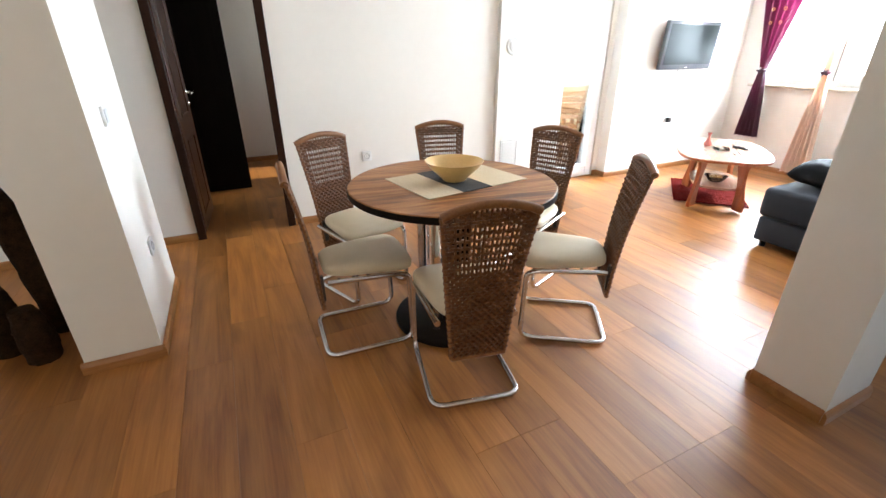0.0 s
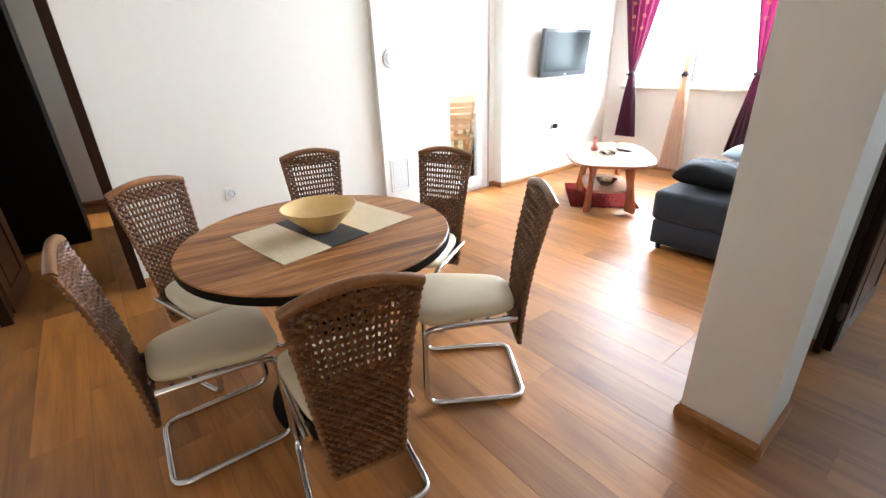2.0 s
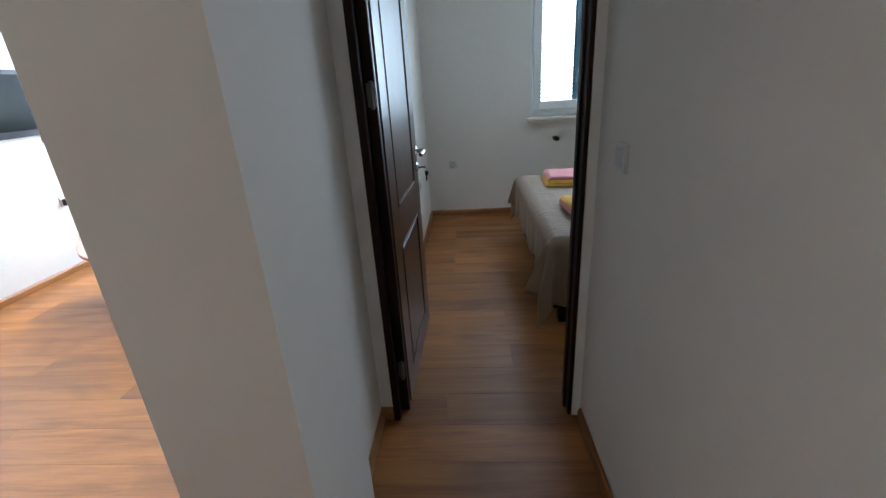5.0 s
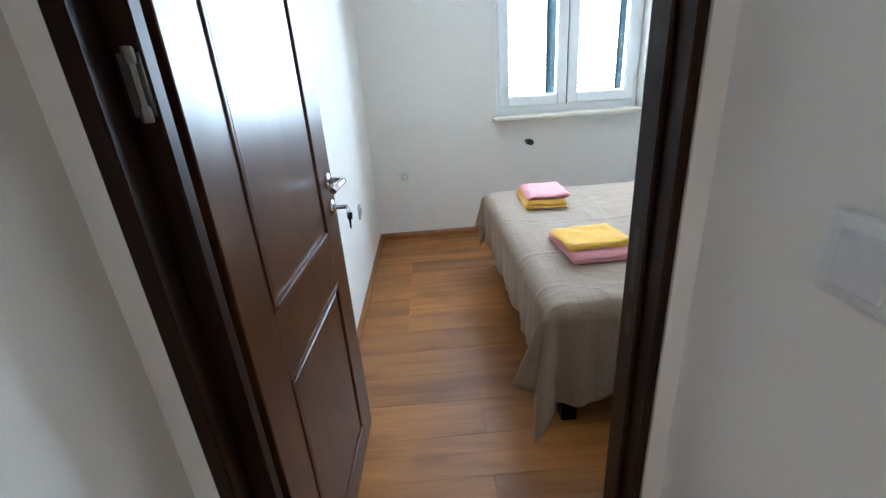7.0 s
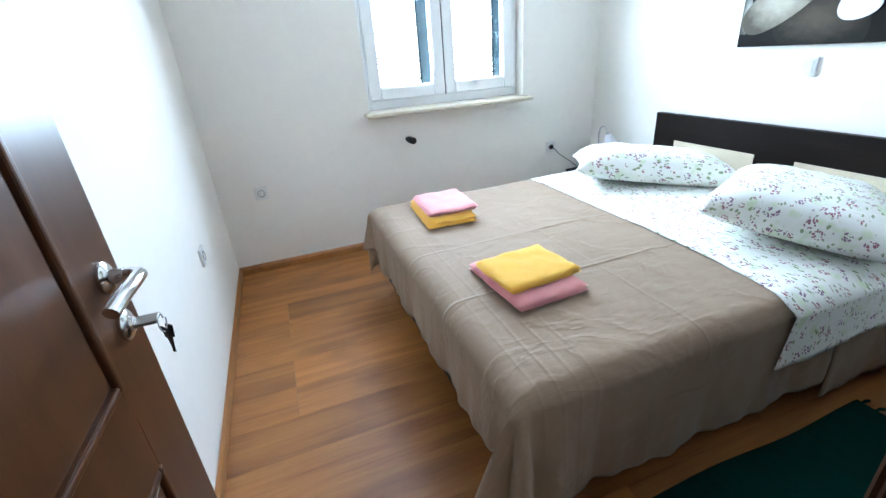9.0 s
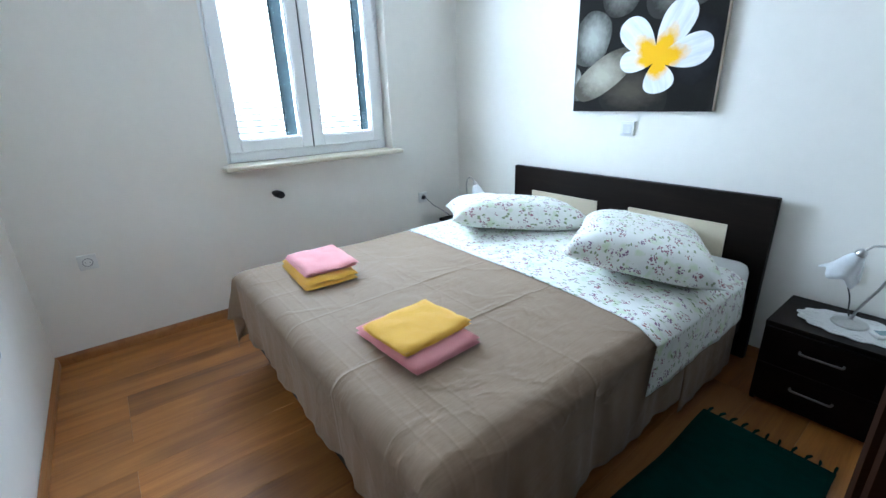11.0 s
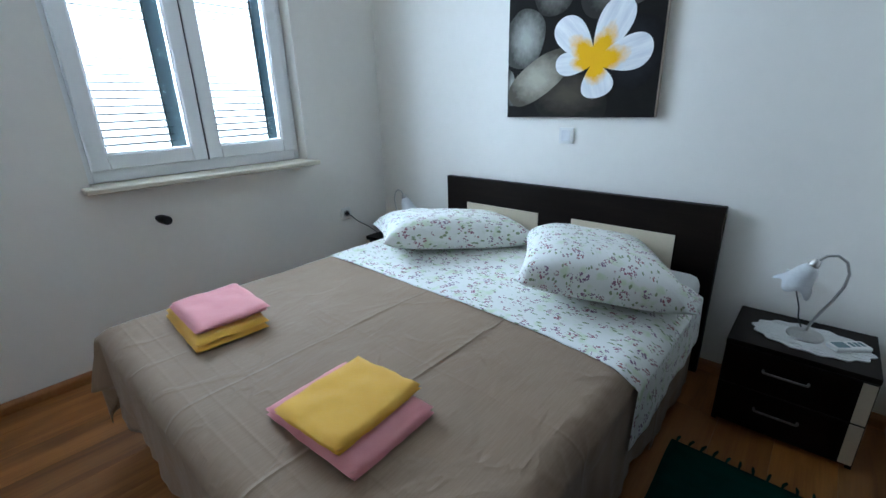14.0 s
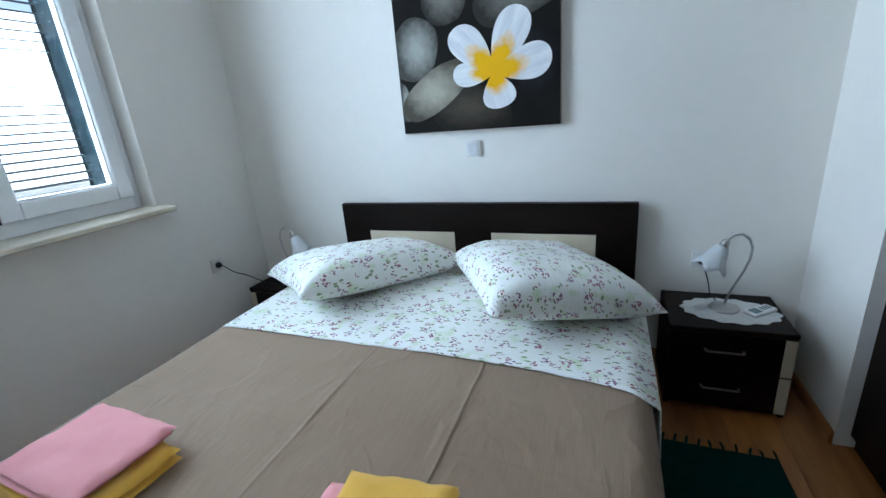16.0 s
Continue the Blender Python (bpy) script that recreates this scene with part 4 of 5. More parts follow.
FROST = surface("frosted_glass", (0.92, 0.94, 0.95), rough=0.35, bump=0.0)
fb = FROST.node_tree.nodes["Principled BSDF"]
fb.inputs["Transmission Weight"].default_value = 0.45
fb.inputs["IOR"].default_value = 1.2
LACE = surface("white_lace", (0.74, 0.74, 0.72), (0.6, 0.6, 0.58), rough=0.9, coarse=60, fine=300, bump=0.6, dist=0.002)


def table_lamp(m, s):
    root = thing("table_lamp", "small curved steel table lamp with frosted glass flower shade", "lamp", m, "bedside lamps")
    bm = bmesh.new()
    lathe(bm, [(0.058, 0.0), (0.060, 0.004), (0.056, 0.010), (0.035, 0.015), (0.012, 0.018), (0.006, 0.024)], 32)
    part("base", bm, STEEL, root, "brushed steel foot", 40)
    bm = bmesh.new()
    pts = [(0.0, 0, 0.016), (-0.004 * s, 0, 0.05), (-0.026 * s, 0, 0.11), (-0.052 * s, 0, 0.17), (-0.072 * s, 0, 0.23), (-0.076 * s, 0, 0.28), (-0.062 * s, 0, 0.325), (-0.032 * s, 0, 0.344), (0.0, 0, 0.338), (0.022 * s, 0, 0.308)]
    smoothpts = []
    for a, b, c in zip(pts, pts[1:], pts[2:]):
        a, b, c = Vector(a), Vector(b), Vector(c)
        smoothpts += [(a + b * 2 + c) / 4 * 0.5 + (a + b) / 2 * 0.5, (a + b * 6 + c) / 8]
    tube(bm, [Vector(pts[0])] + smoothpts + [Vector(pts[-1])], 0.0048, 8)
    part("stem", bm, STEEL, root, "", 60)
    tilt = pose(0.024 * s, 0, 0.303, 0, -24 * s, 0)
    bm = bmesh.new()
    lathe(bm, [(0.010, 0.012), (0.015, 0.004), (0.019, -0.014), (0.016, -0.02)], 16)
    shifted(bm, tilt)
    part("socket", bm, STEEL, root, "", 40)
    bm = bmesh.new()
    n = 36
    rings = []
    for r, z in ((0.014, -0.012), (0.024, -0.022), (0.035, -0.045), (0.042, -0.072), (0.052, -0.098), (0.066, -0.118)):
        k = max(0.0, (r - 0.03) / 0.036)
        rings.append([(r * (1 + 0.09 * k * math.cos(5 * a)) * math.cos(a), r * (1 + 0.09 * k * math.cos(5 * a)) * math.sin(a), z - 0.012 * k * math.cos(5 * a)) for a in [2 * math.pi * i / n for i in range(n)]])
    ring_loft(bm, rings, True, False)
    shifted(bm, tilt)
    shade = part("shade", bm, FROST, root, "frosted glass flower shade", 70)
    so = shade.modifiers.new("thickness", "SOLIDIFY")
    so.thickness = 0.0025
    return root


NZ = 0.395
table_lamp(pose(3.612, -0.815, NZ + 0.0045, 0, 0, 0), 1)
table_lamp(pose(5.85, -0.78, NZ, 0, 0, 0), -1)
# doily
bm = bmesh.new()
n = 96
out = [((0.183 + 0.007 * math.cos(14 * a)) * math.cos(a), (0.118 + 0.006 * math.cos(14 * a)) * math.sin(a)) for a in [2 * math.pi * i / n for i in range(n)]]
slab(bm, out, 0, 0.004)
for k in range(14):
    a = 2 * math.pi * k / 14
    tube(bm, [(0.155 * math.cos(a) + 0.02 * math.cos(b), 0.093 * math.sin(a) + 0.014 * math.sin(b), 0.0045) for b in [2 * math.pi * q / 10 for q in range(11)]], 0.0018, 4)
ob = part("doily", bm, LACE, None, "", 40)
ob.matrix_basis = pose(3.594, -0.803, NZ, 0, 0, -4)
tagged(ob, "white crocheted lace doily on the nightstand", "doily")
# remote control of the air conditioner
SCREEN = surface("grey_display", (0.22, 0.30, 0.32), rough=0.2, bump=0.0)
rc = thing("remote_control", "white remote control with grey display on the doily", "remote control", pose(3.484, -0.797, NZ + 0.004, 0, 0, 40))
bm = bmesh.new()
box(bm, -0.065, -0.028, 0.0, 0.065, 0.028, 0.018, 0.006, 3)
part("body", bm, PLASTIC, rc, "", 40)
bm = bmesh.new()
box(bm, 0.01, -0.019, 0.0178, 0.055, 0.019, 0.0188)
part("display", bm, SCREEN, rc)
for k in range(3):
    bm = bmesh.new()
    box(bm, -0.05 + 0.018 * k, -0.014, 0.0178, -0.038 + 0.018 * k, 0.014, 0.0195, 0.0006)
    part("button", bm, SCREEN, rc)


# sockets and switches
# grey colour puts shade into the round wells of the white sockets
WELLSHADE = surface("socket_well_shade", (0.40, 0.40, 0.39), rough=0.45, bump=0.0)
ROCKER = surface("pale_grey_plastic", (0.68, 0.69, 0.70), rough=0.4, bump=0.0)
def wall_plate(name, label, m, kind):
    """A plate in its own xz plane, facing -y."""
    root = thing(name, label, "socket" if kind == "socket" else "switch", m)
    bm = bmesh.new()
    box(bm, -0.041, -0.012, -0.041, 0.041, 0.0, 0.041, 0.003, 2)
    part("plate", bm, PLASTIC, root, "", 40)
    bm = bmesh.new()
    if kind == "socket":
        rings = [[(r * math.cos(2 * math.pi * i / 20), -y, r * math.sin(2 * math.pi * i / 20)) for i in range(20)] for r, y in ((0.024, 0.0105), (0.024, 0.0145), (0.020, 0.0145), (0.018, 0.0112))]
        ring_loft(bm, rings)
        part("insert", bm, WELLSHADE, root, "round well, its shade put into a grey colour", 40)
        # black discs stand in for the dark of the contact holes
        for sx in (-1, 1):
            bm = bmesh.new()
            lathe(bm, [(0.003, 0), (0.003, 0.0008)], 8)
            bmesh.ops.rotate(bm, verts=bm.verts, cent=(0, 0, 0), matrix=Matrix.Rotation(radians(90), 3, "X"))
            shifted(bm, pose(sx * 0.0095, -0.0112, 0))
            part("contact_hole", bm, BLACK, root)
    else:
        box(bm, -0.026, -0.0155, -0.028, 0.026, -0.011, 0.028, 0.002)
        part("rocker", bm, ROCKER, root, "pale grey rocker")
    return root


wall_plate("light_switch", "white square light switch under the canvas print", pose(4.762, YB, 1.117, 0, 0, 180), "switch")
wall_plate("wall_socket", "white wall socket under the window wall's corner", pose(XW, 1.60, 0.545, 0, 0, -90), "socket")
s2 = wall_plate("wall_socket", "white wall socket with a black plug and lamp cord", pose(XW, -0.612, 0.545, 0, 0, -90), "socket")
s3 = wall_plate("wall_socket", "white wall socket behind the bedside lamp with a plugged cord", pose(3.678, YB, 0.555, 0, 0, 180), "socket")
wall_plate("wall_socket", "white wall socket low on the partition wall", pose(5.365, 1.86, 0.54, 0, 0, 0), "socket")
for root, pts in ((s2, [(0.0, -0.035, 0), (0.02, -0.05, -0.02), (0.07, -0.04, -0.07), (0.12, -0.10, -0.11), (0.11, -0.25, -0.148), (0.10, -0.36, -0.146)]),
                  (s3, [(0.0, -0.03, 0.0), (0.01, -0.05, -0.04), (0.03, -0.045, -0.10), (0.035, -0.05, -0.145), (0.05, -0.12, -0.152)])):
    bm = bmesh.new()
    rings = [[(r * math.cos(2 * math.pi * i / 14), y, r * math.sin(2 * math.pi * i / 14)) for i in range(14)] for r, y in ((0.017, -0.011), (0.017, -0.024), (0.010, -0.036), (0.005, -0.038))]
    ring_loft(bm, rings)
    part("plug", bm, BLACK, root, "black plug", 40)
    bm = bmesh.new()
    tube(bm, fillet(pts, 0.03), 0.0028, 6)
    part("cord", bm, BLACK, root, "thin black cord", 60)
# black knob under the window
kn = thing("wall_outlet_cap", "black cylindrical cable cap on the wall under the window", "cable cap", pose(XW, 0.575, 0.762, 0, 0, -90))
bm = bmesh.new()
rings = [[(r * math.cos(2 * math.pi * i / 18) + 0.012 * y / 0.1, -y, r * math.sin(2 * math.pi * i / 18)) for i in range(18)] for r, y in ((0.016, 0.0), (0.016, 0.030), (0.023, 0.033), (0.024, 0.040), (0.024, 0.10), (0.021, 0.108), (0.008, 0.110))]
ring_loft(bm, rings)
part("cap", bm, BLACK, kn, "", 40)

# canvas print of a white and yellow flower on dark stones
RAWCANVAS = surface("raw_canvas", (0.42, 0.35, 0.28), (0.34, 0.28, 0.22), rough=0.85, fine=400, bump=0.2)
CANVAS = surface("dark_canvas", (0.010, 0.009, 0.008), (0.016, 0.015, 0.013), rough=0.7, coarse=6, fine=400, bump=0.1, spec=0.1)


def radial(name, inner, outer, k0=0.1, k1=0.5, centre=(0.5, 0.5, 0.5), space="Generated", scale=1.0):
    m, nt, bsdf = blank(name)
    co = nt.nodes.new("ShaderNodeTexCoord").outputs[space]
    d = nt.nodes.new("ShaderNodeVectorMath")
    d.operation = "DISTANCE"
    d.inputs[1].default_value = centre
    warp = noise_tex(nt, co, 9.0 / scale, 3.0)
    nt.links.new(co, d.inputs[0])
    f = maths(nt, "ADD", d.outputs["Value"], maths(nt, "MULTIPLY", maths(nt, "SUBTRACT", warp, 0.5), 0.25 * scale))
    nt.links.new(ramp(nt, f, [(k0, inner), (k1, outer)]), bsdf.inputs["Base Color"])
    bsdf.inputs["Roughness"].default_value = 0.65
    bsdf.inputs["Specular IOR Level"].default_value = 0.12
    return m


pic = thing("canvas_print", "square canvas print of a white and yellow flower on dark pebbles", "picture", pose(5.126, YB + 0.003, 2.003, 0, 0, 180))
PS = 0.806
bm = bmesh.new()
box(bm, 0, -0.028, -0.79, PS, 0, 0, 0.002)
part("canvas", bm, CANVAS, pic, "dark stretched canvas")
bm = bmesh.new()
box(bm, PS - 0.001, -0.0275, -0.788, PS + 0.0025, -0.0005, -0.002)
part("canvas_edge", bm, RAWCANVAS, pic, "pale tan folded canvas edge")
STONES = [radial("painted_stone_light", (0.38, 0.38, 0.34), (0.07, 0.07, 0.06)), radial("painted_stone_mid", (0.22, 0.21, 0.18), (0.035, 0.033, 0.028)), radial("painted_stone_dark", (0.08, 0.066, 0.048), (0.018, 0.016, 0.013)), radial("painted_stone_black", (0.022, 0.022, 0.026), (0.010, 0.009, 0.009)), radial("painted_stone_cream", (0.42, 0.39, 0.31), (0.09, 0.08, 0.06))]
layer = 0.0285


def blob(name, u, v, ru, rv, turn, material, power=0.9, seed=0, bump=0.06):
    """A flat painted shape on the canvas, kept inside its edges."""
    global layer
    layer += 0.00035
    bm = bmesh.new()
    vs = []
    for i in range(48):
        a = 2 * math.pi * i / 48
        k = 1 + bump * noise.noise((math.cos(a) * 1.5 + seed, math.sin(a) * 1.5, seed))
        x = ru * k * math.copysign(abs(math.cos(a)) ** power, math.cos(a))
        y = rv * k * math.copysign(abs(math.sin(a)) ** power, math.sin(a))
        t = radians(turn)
        px, pz = u + x * math.cos(t) - y * math.sin(t), v + x * math.sin(t) + y * math.cos(t)
        vs.append(bm.verts.new((min(max(px, 0.003), 0.997) * PS, -layer, -min(max(pz, 0.003), 0.997) * 0.79)))
    bm.faces.new(vs)
    return part(name, bm, material, pic)


for k, (u, v, ru, rv, turn, c) in enumerate(((0.55, 0.05, 0.20, 0.09, -8, 1), (0.06, 0.10, 0.14, 0.10, -30, 2), (0.34, 0.21, 0.145, 0.17, 15, 1), (0.80, 0.24, 0.30, 0.155, -24, 1), (0.47, 0.90, 0.25, 0.17, 12, 2), (0.86, 0.64, 0.14, 0.20, 14, 3),
                                             (0.12, 0.50, 0.15, 0.185, 22, 0), (0.015, 0.80, 0.055, 0.13, -10, 0), (0.24, 0.75, 0.255, 0.115, -33, 4))):
    blob("painted_stone", u, v, ru, rv, turn, STONES[c], 0.86, k * 3.7)


def petal_paint(name, length, width):
    """White petal, yellow from its root along the middle with a soft edge."""
    m, nt, bsdf = blank(name)
    co = nt.nodes.new("ShaderNodeTexCoord").outputs["Object"]
    d = nt.nodes.new("ShaderNodeVectorMath")
    d.operation = "LENGTH"
    nt.links.new(mapped(nt, co, (1 / (0.66 * length), 0, 1 / (0.40 * width))), d.inputs[0])
    f = maths(nt, "ADD", d.outputs["Value"], maths(nt, "MULTIPLY", maths(nt, "SUBTRACT", noise_tex(nt, co, 26.0, 3.0), 0.5), 0.45))
    veil = noise_tex(nt, mapped(nt, co, (6, 1, 40)), 1.0, 3.0)
    white = ramp(nt, veil, [(0.3, (0.66, 0.67, 0.70)), (0.65, (0.84, 0.84, 0.83))])
    nt.links.new(mixed(nt, ramp(nt, f, [(0.62, (1, 1, 1)), (1.02, (0, 0, 0))]), white, (0.86, 0.47, 0.0)), bsdf.inputs["Base Color"])
    bsdf.inputs["Roughness"].default_value = 0.65
    bsdf.inputs["Specular IOR Level"].default_value = 0.12
    return m


def petal(turn, length, width, skew):
    """A petal that springs from the flower's heart and points turn degrees up from the canvas's right."""
    global layer
    layer += 0.0004
    bm = bmesh.new()
    vs = []
    for i in range(56):
        a = 2 * math.pi * i / 56
        x = 0.5 - 0.5 * math.cos(a)
        w = math.sin(a) * (0.30 + 0.78 * x ** 0.8) * (1 + skew * math.sin(a))
        vs.append(bm.verts.new((x * length, 0, 0.5 * width * w * 1.08)))
    bm.faces.new(vs)
    ob = part("painted_petal", bm, petal_paint("petal_paint", length, width), pic)
    ob.matrix_basis = pose(0.498, -layer, -0.535, 0, -turn, 0)


for turn, length, width, skew in ((178, 0.205, 0.125, 0.05), (135, 0.285, 0.175, -0.12), (62, 0.300, 0.185, 0.05), (13, 0.275, 0.175, -0.10), (-78, 0.165, 0.185, 0.0)):
    petal(turn, length, width, skew)


# wardrobe in the niche
wr = thing("wardrobe", "tall dark wenge wardrobe in the wall niche", "wardrobe")
bm = bmesh.new()
box(bm, 2.56, -0.522, 0, 3.214, 0.84, 2.2, 0.002)
part("body", bm, WENGE_UP, wr)
for a, b in ((-0.520, -0.070), (-0.067, 0.383), (0.386, 0.838)):
    bm = bmesh.new()
    box(bm, 3.215, a, 0.06, 3.234, b, 2.19, 0.001)
    dd = part("door", bm, WENGE_UP, wr)
    bm = bmesh.new()
    tube(bm, [(3.25, b - 0.04, 0.95), (3.25, b - 0.04, 1.15)], 0.005, 8)
    part("handle", bm, STEEL, dd, "steel bar handle", 40)

# ---- dining table setting ----
WEAVE = surface("woven_beige", (0.72, 0.60, 0.41), (0.60, 0.48, 0.31), rough=0.85, coarse=30, fine=220, bump=0.8, dist=0.002, stretch=(3, 0.4, 1))
WEAVE_D = surface("woven_charcoal", (0.045, 0.04, 0.037), (0.03, 0.027, 0.025), rough=0.85, coarse=30, fine=220, bump=0.8, dist=0.002, stretch=(3, 0.4, 1))
BAMBOO = surface("lacquered_bamboo", (0.80, 0.56, 0.22), (0.70, 0.45, 0.15), rough=0.35, coarse=10, fine=120, bump=0.05, coat=0.3)
runner = thing("table_mat", "beige woven table mat with a broad charcoal band", "table mat", pose(1.487, 3.093, 0.7515, 0, 0, 9))
for name, a, b, mt in (("beige_band", -0.285, -0.105, WEAVE), ("dark_band", -0.105, 0.06, WEAVE_D), ("beige_band", 0.06, 0.285, WEAVE)):
    bm = bmesh.new()
    box(bm, a + 0.0002, -0.197, 0, b - 0.0002, 0.197, 0.0035, 0.0006)
    part(name, bm, mt, runner)
bm = bmesh.new()
lathe(bm, [(0.052, 0.0), (0.056, 0.003), (0.060, 0.010), (0.085, 0.034), (0.115, 0.062), (0.137, 0.090), (0.140, 0.093), (0.137, 0.094), (0.131, 0.090), (0.108, 0.064), (0.078, 0.036), (0.045, 0.018), (0.004, 0.014)], 64)
ob = part("bowl", bm, BAMBOO, None, "", 50)
ob.matrix_basis = pose(1.465, 3.072, 0.7565)
tagged(ob, "round yellow lacquered bamboo bowl, empty, on the table mat", "bowl")

# ---- living corner ----
SOFA = surface("slate_fabric", (0.030, 0.034, 0.043), (0.021, 0.024, 0.031), rough=0.85, coarse=12, fine=600, bump=0.4, dist=0.0008, sheen=0.1, spec=0.2)
BLACKSATIN = surface("black_satin", (0.008, 0.008, 0.009), (0.015, 0.015, 0.016), rough=0.75, coarse=16, fine=220, bump=0.3, dist=0.001, spec=0.06)
PALEBLUE = surface("pale_blue_cotton", (0.55, 0.68, 0.78), (0.46, 0.60, 0.70), rough=0.85, coarse=8, fine=300, bump=0.2)
sofa = thing("sofa", "dark slate grey fabric sofa bed with a low box base", "sofa")
sx0, sx1, sy0, sy1 = 3.885, 5.95, 2.06, 2.955
bm = bmesh.new()
box(bm, sx0 + 0.012, sy0, 0.045, sx1, sy1 - 0.015, 0.225, 0.018, 3)
part("base", bm, SOFA, sofa, "", 50)
for k in range(2):
    a = sx0 + k * (sx1 - sx0) / 2
    bm = bmesh.new()
    box(bm, a + 0.002, sy0 + 0.22, 0.228, a + (sx1 - sx0) / 2 - 0.002, sy1, 0.440, 0.035, 4)
    part("seat_cushion", bm, SOFA, sofa, "", 60)
    bm = bmesh.new()
    box(bm, a + 0.004, sy0, 0.228, a + (sx1 - sx0) / 2 - 0.004, sy0 + 0.215, 0.74, 0.05, 4)
    part("back_cushion", bm, SOFA, sofa, "", 60)
for x in (sx0 + 0.06, sx1 - 0.06):
    for y in (sy0 + 0.06, sy1 - 0.07):
        bm = bmesh.new()
        lathe(bm, [(0.02, 0), (0.024, 0.046)], 12, (x, y, 0))
        part("foot", bm, BLACK, sofa, "", 40)
c = pillow(pose(4.25, 2.74, 0.51, 4, 3, 12), 0.50, 0.42, 0.17, 21)
c.name, c.data.name = "sofa_cushion", "sofa_cushion"
c.data.materials[0] = BLACKSATIN
tagged(c, "black satin sofa cushion with a raised floral pattern", "cushion", "cushions on the sofa")
rnd = random.Random(3)
for k in range(26):
    bm = bmesh.new()
    a, r = rnd.uniform(0, 6.28), rnd.uniform(0.02, 0.15)
    u, v = r * math.cos(a), r * math.sin(a) * 0.8
    z = 0.17 * 0.62 * ((1 - abs(u / 0.25) ** 2.6) * (1 - abs(v / 0.21) ** 2.6)) ** 0.55 + 0.002
    pts = [(u + 0.02 * math.cos(a + q), v + 0.02 * math.sin(a + q), z - 0.006 * abs(q - 1.5)) for q in (0, 0.8, 1.6, 2.4, 3.2)]
    tube(bm, pts, 0.005, 5, 0.6)
    p = part("raised_petal", bm, BLACKSATIN, c)
    if k > 10:
        break
c = pillow(pose(5.25, 2.72, 0.505, 3, 2, -8), 0.55, 0.40, 0.15, 33)
c.name, c.data.name = "sofa_cushion", "sofa_cushion"
c.data.materials[0] = PALEBLUE
tagged(c, "pale blue cotton cushion lying on the sofa", "cushion", "cushions on the sofa")

# coffee table on its red rug
CHERRY = wood("cherry_wood", (0.20, 0.040, 0.007), (0.33, 0.075, 0.012), (0.42, 0.115, 0.022), rough=0.4, along=2, coat=0.1)
CHERRY_TOP = wood("beech_top", (0.30, 0.17, 0.11), (0.40, 0.25, 0.17), (0.46, 0.31, 0.22), rough=0.25, along=0, coat=0.5)
REDWOOL = surface("red_shag", (0.15, 0.008, 0.004), (0.07, 0.003, 0.002), rough=0.95, coarse=30, fine=260, bump=1.0, dist=0.006, spec=0.1)
CT = pose(4.64, 3.79, 0, 0, 0, 40)
ct = thing("coffee_table", "oval cherry wood coffee table with a lower shelf", "table", CT @ pose(0, 0, 0.016))


def oval(rx, ry, p=0.62, n=64):
    return [(rx * math.copysign(abs(math.cos(a)) ** p, math.cos(a)), ry * math.copysign(abs(math.sin(a)) ** p, math.sin(a))) for a in [2 * math.pi * i / n for i in range(n)]]


bm = bmesh.new()
slab(bm, oval(0.59, 0.37), 0.448, 0.472, 0.005)
part("tabletop", bm, CHERRY_TOP, ct, "glossy pale top with a brown edge", 40)
bm = bmesh.new()
slab(bm, oval(0.592, 0.372), 0.452, 0.468, 0.001)
part("edge_band", bm, CHERRY, ct)
bm = bmesh.new()
slab(bm, oval(0.34, 0.20), 0.17, 0.188, 0.003)
part("lower_shelf", bm, CHERRY_TOP, ct, "pale lower shelf", 40)
for s, t in ((-1, -1), (-1, 1), (1, -1), (1, 1)):
    bm = bmesh.new()
    prof = [(0.0, 0.052), (0.05, 0.056), (0.12, 0.043), (0.20, 0.034), (0.28, 0.034), (0.36, 0.048), (0.447, 0.085)]
    x0, y0 = s * 0.33, t * 0.17
    ux, uy = s * 0.86, t * 0.5
    vx, vy = -uy, ux
    L = math.hypot(ux, uy)
    ux, uy, vx, vy = ux / L, uy / L, vx / L, vy / L
    rings = []
    for z, w in prof:
        o = 0.03 * math.cos(math.pi * z / 0.447)
        cx, cy = x0 + ux * o, y0 + uy * o
        rings.append([(cx + ux * w + vx * 0.014, cy + uy * w + vy * 0.014, z), (cx - ux * w + vx * 0.014, cy - uy * w + vy * 0.014, z), (cx - ux * w - vx * 0.014, cy - uy * w - vy * 0.014, z), (cx + ux * w - vx * 0.014, cy + uy * w - vy * 0.014, z)])
    ring_loft(bm, rings)
    part("leg", bm, CHERRY, ct, "curved cherry wood leg")
bm = bmesh.new()
nx, ny = 50, 84
rnd = random.Random(8)
RC = CT @ pose(0.225, 0.007, 0)
grid = [[bm.verts.new(((i / nx - 0.5) * 0.62, (j / ny - 0.5) * 0.85, 0.009 + rnd.uniform(-0.0045, 0.006))) for i in range(nx + 1)] for j in range(ny + 1)]
for r0, r1 in zip(grid, grid[1:]):
    for i in range(nx):
        bm.faces.new((r0[i], r0[i + 1], r1[i + 1], r1[i]))
ob = part("shag_rug", bm, REDWOOL)
so = ob.modifiers.new("thickness", "SOLIDIFY")
so.thickness, so.offset = 0.008, -1.0
ob.matrix_basis = RC @ pose(0, 0, 0, 0, 0, 90)
tagged(ob, "dark red shaggy rug under the coffee table", "rug")
CTZ = 0.016 + 0.472
VASE = surface("pink_glass", (0.50, 0.17, 0.14), (0.38, 0.10, 0.09), rough=0.15, bump=0.0)
bm = bmesh.new()
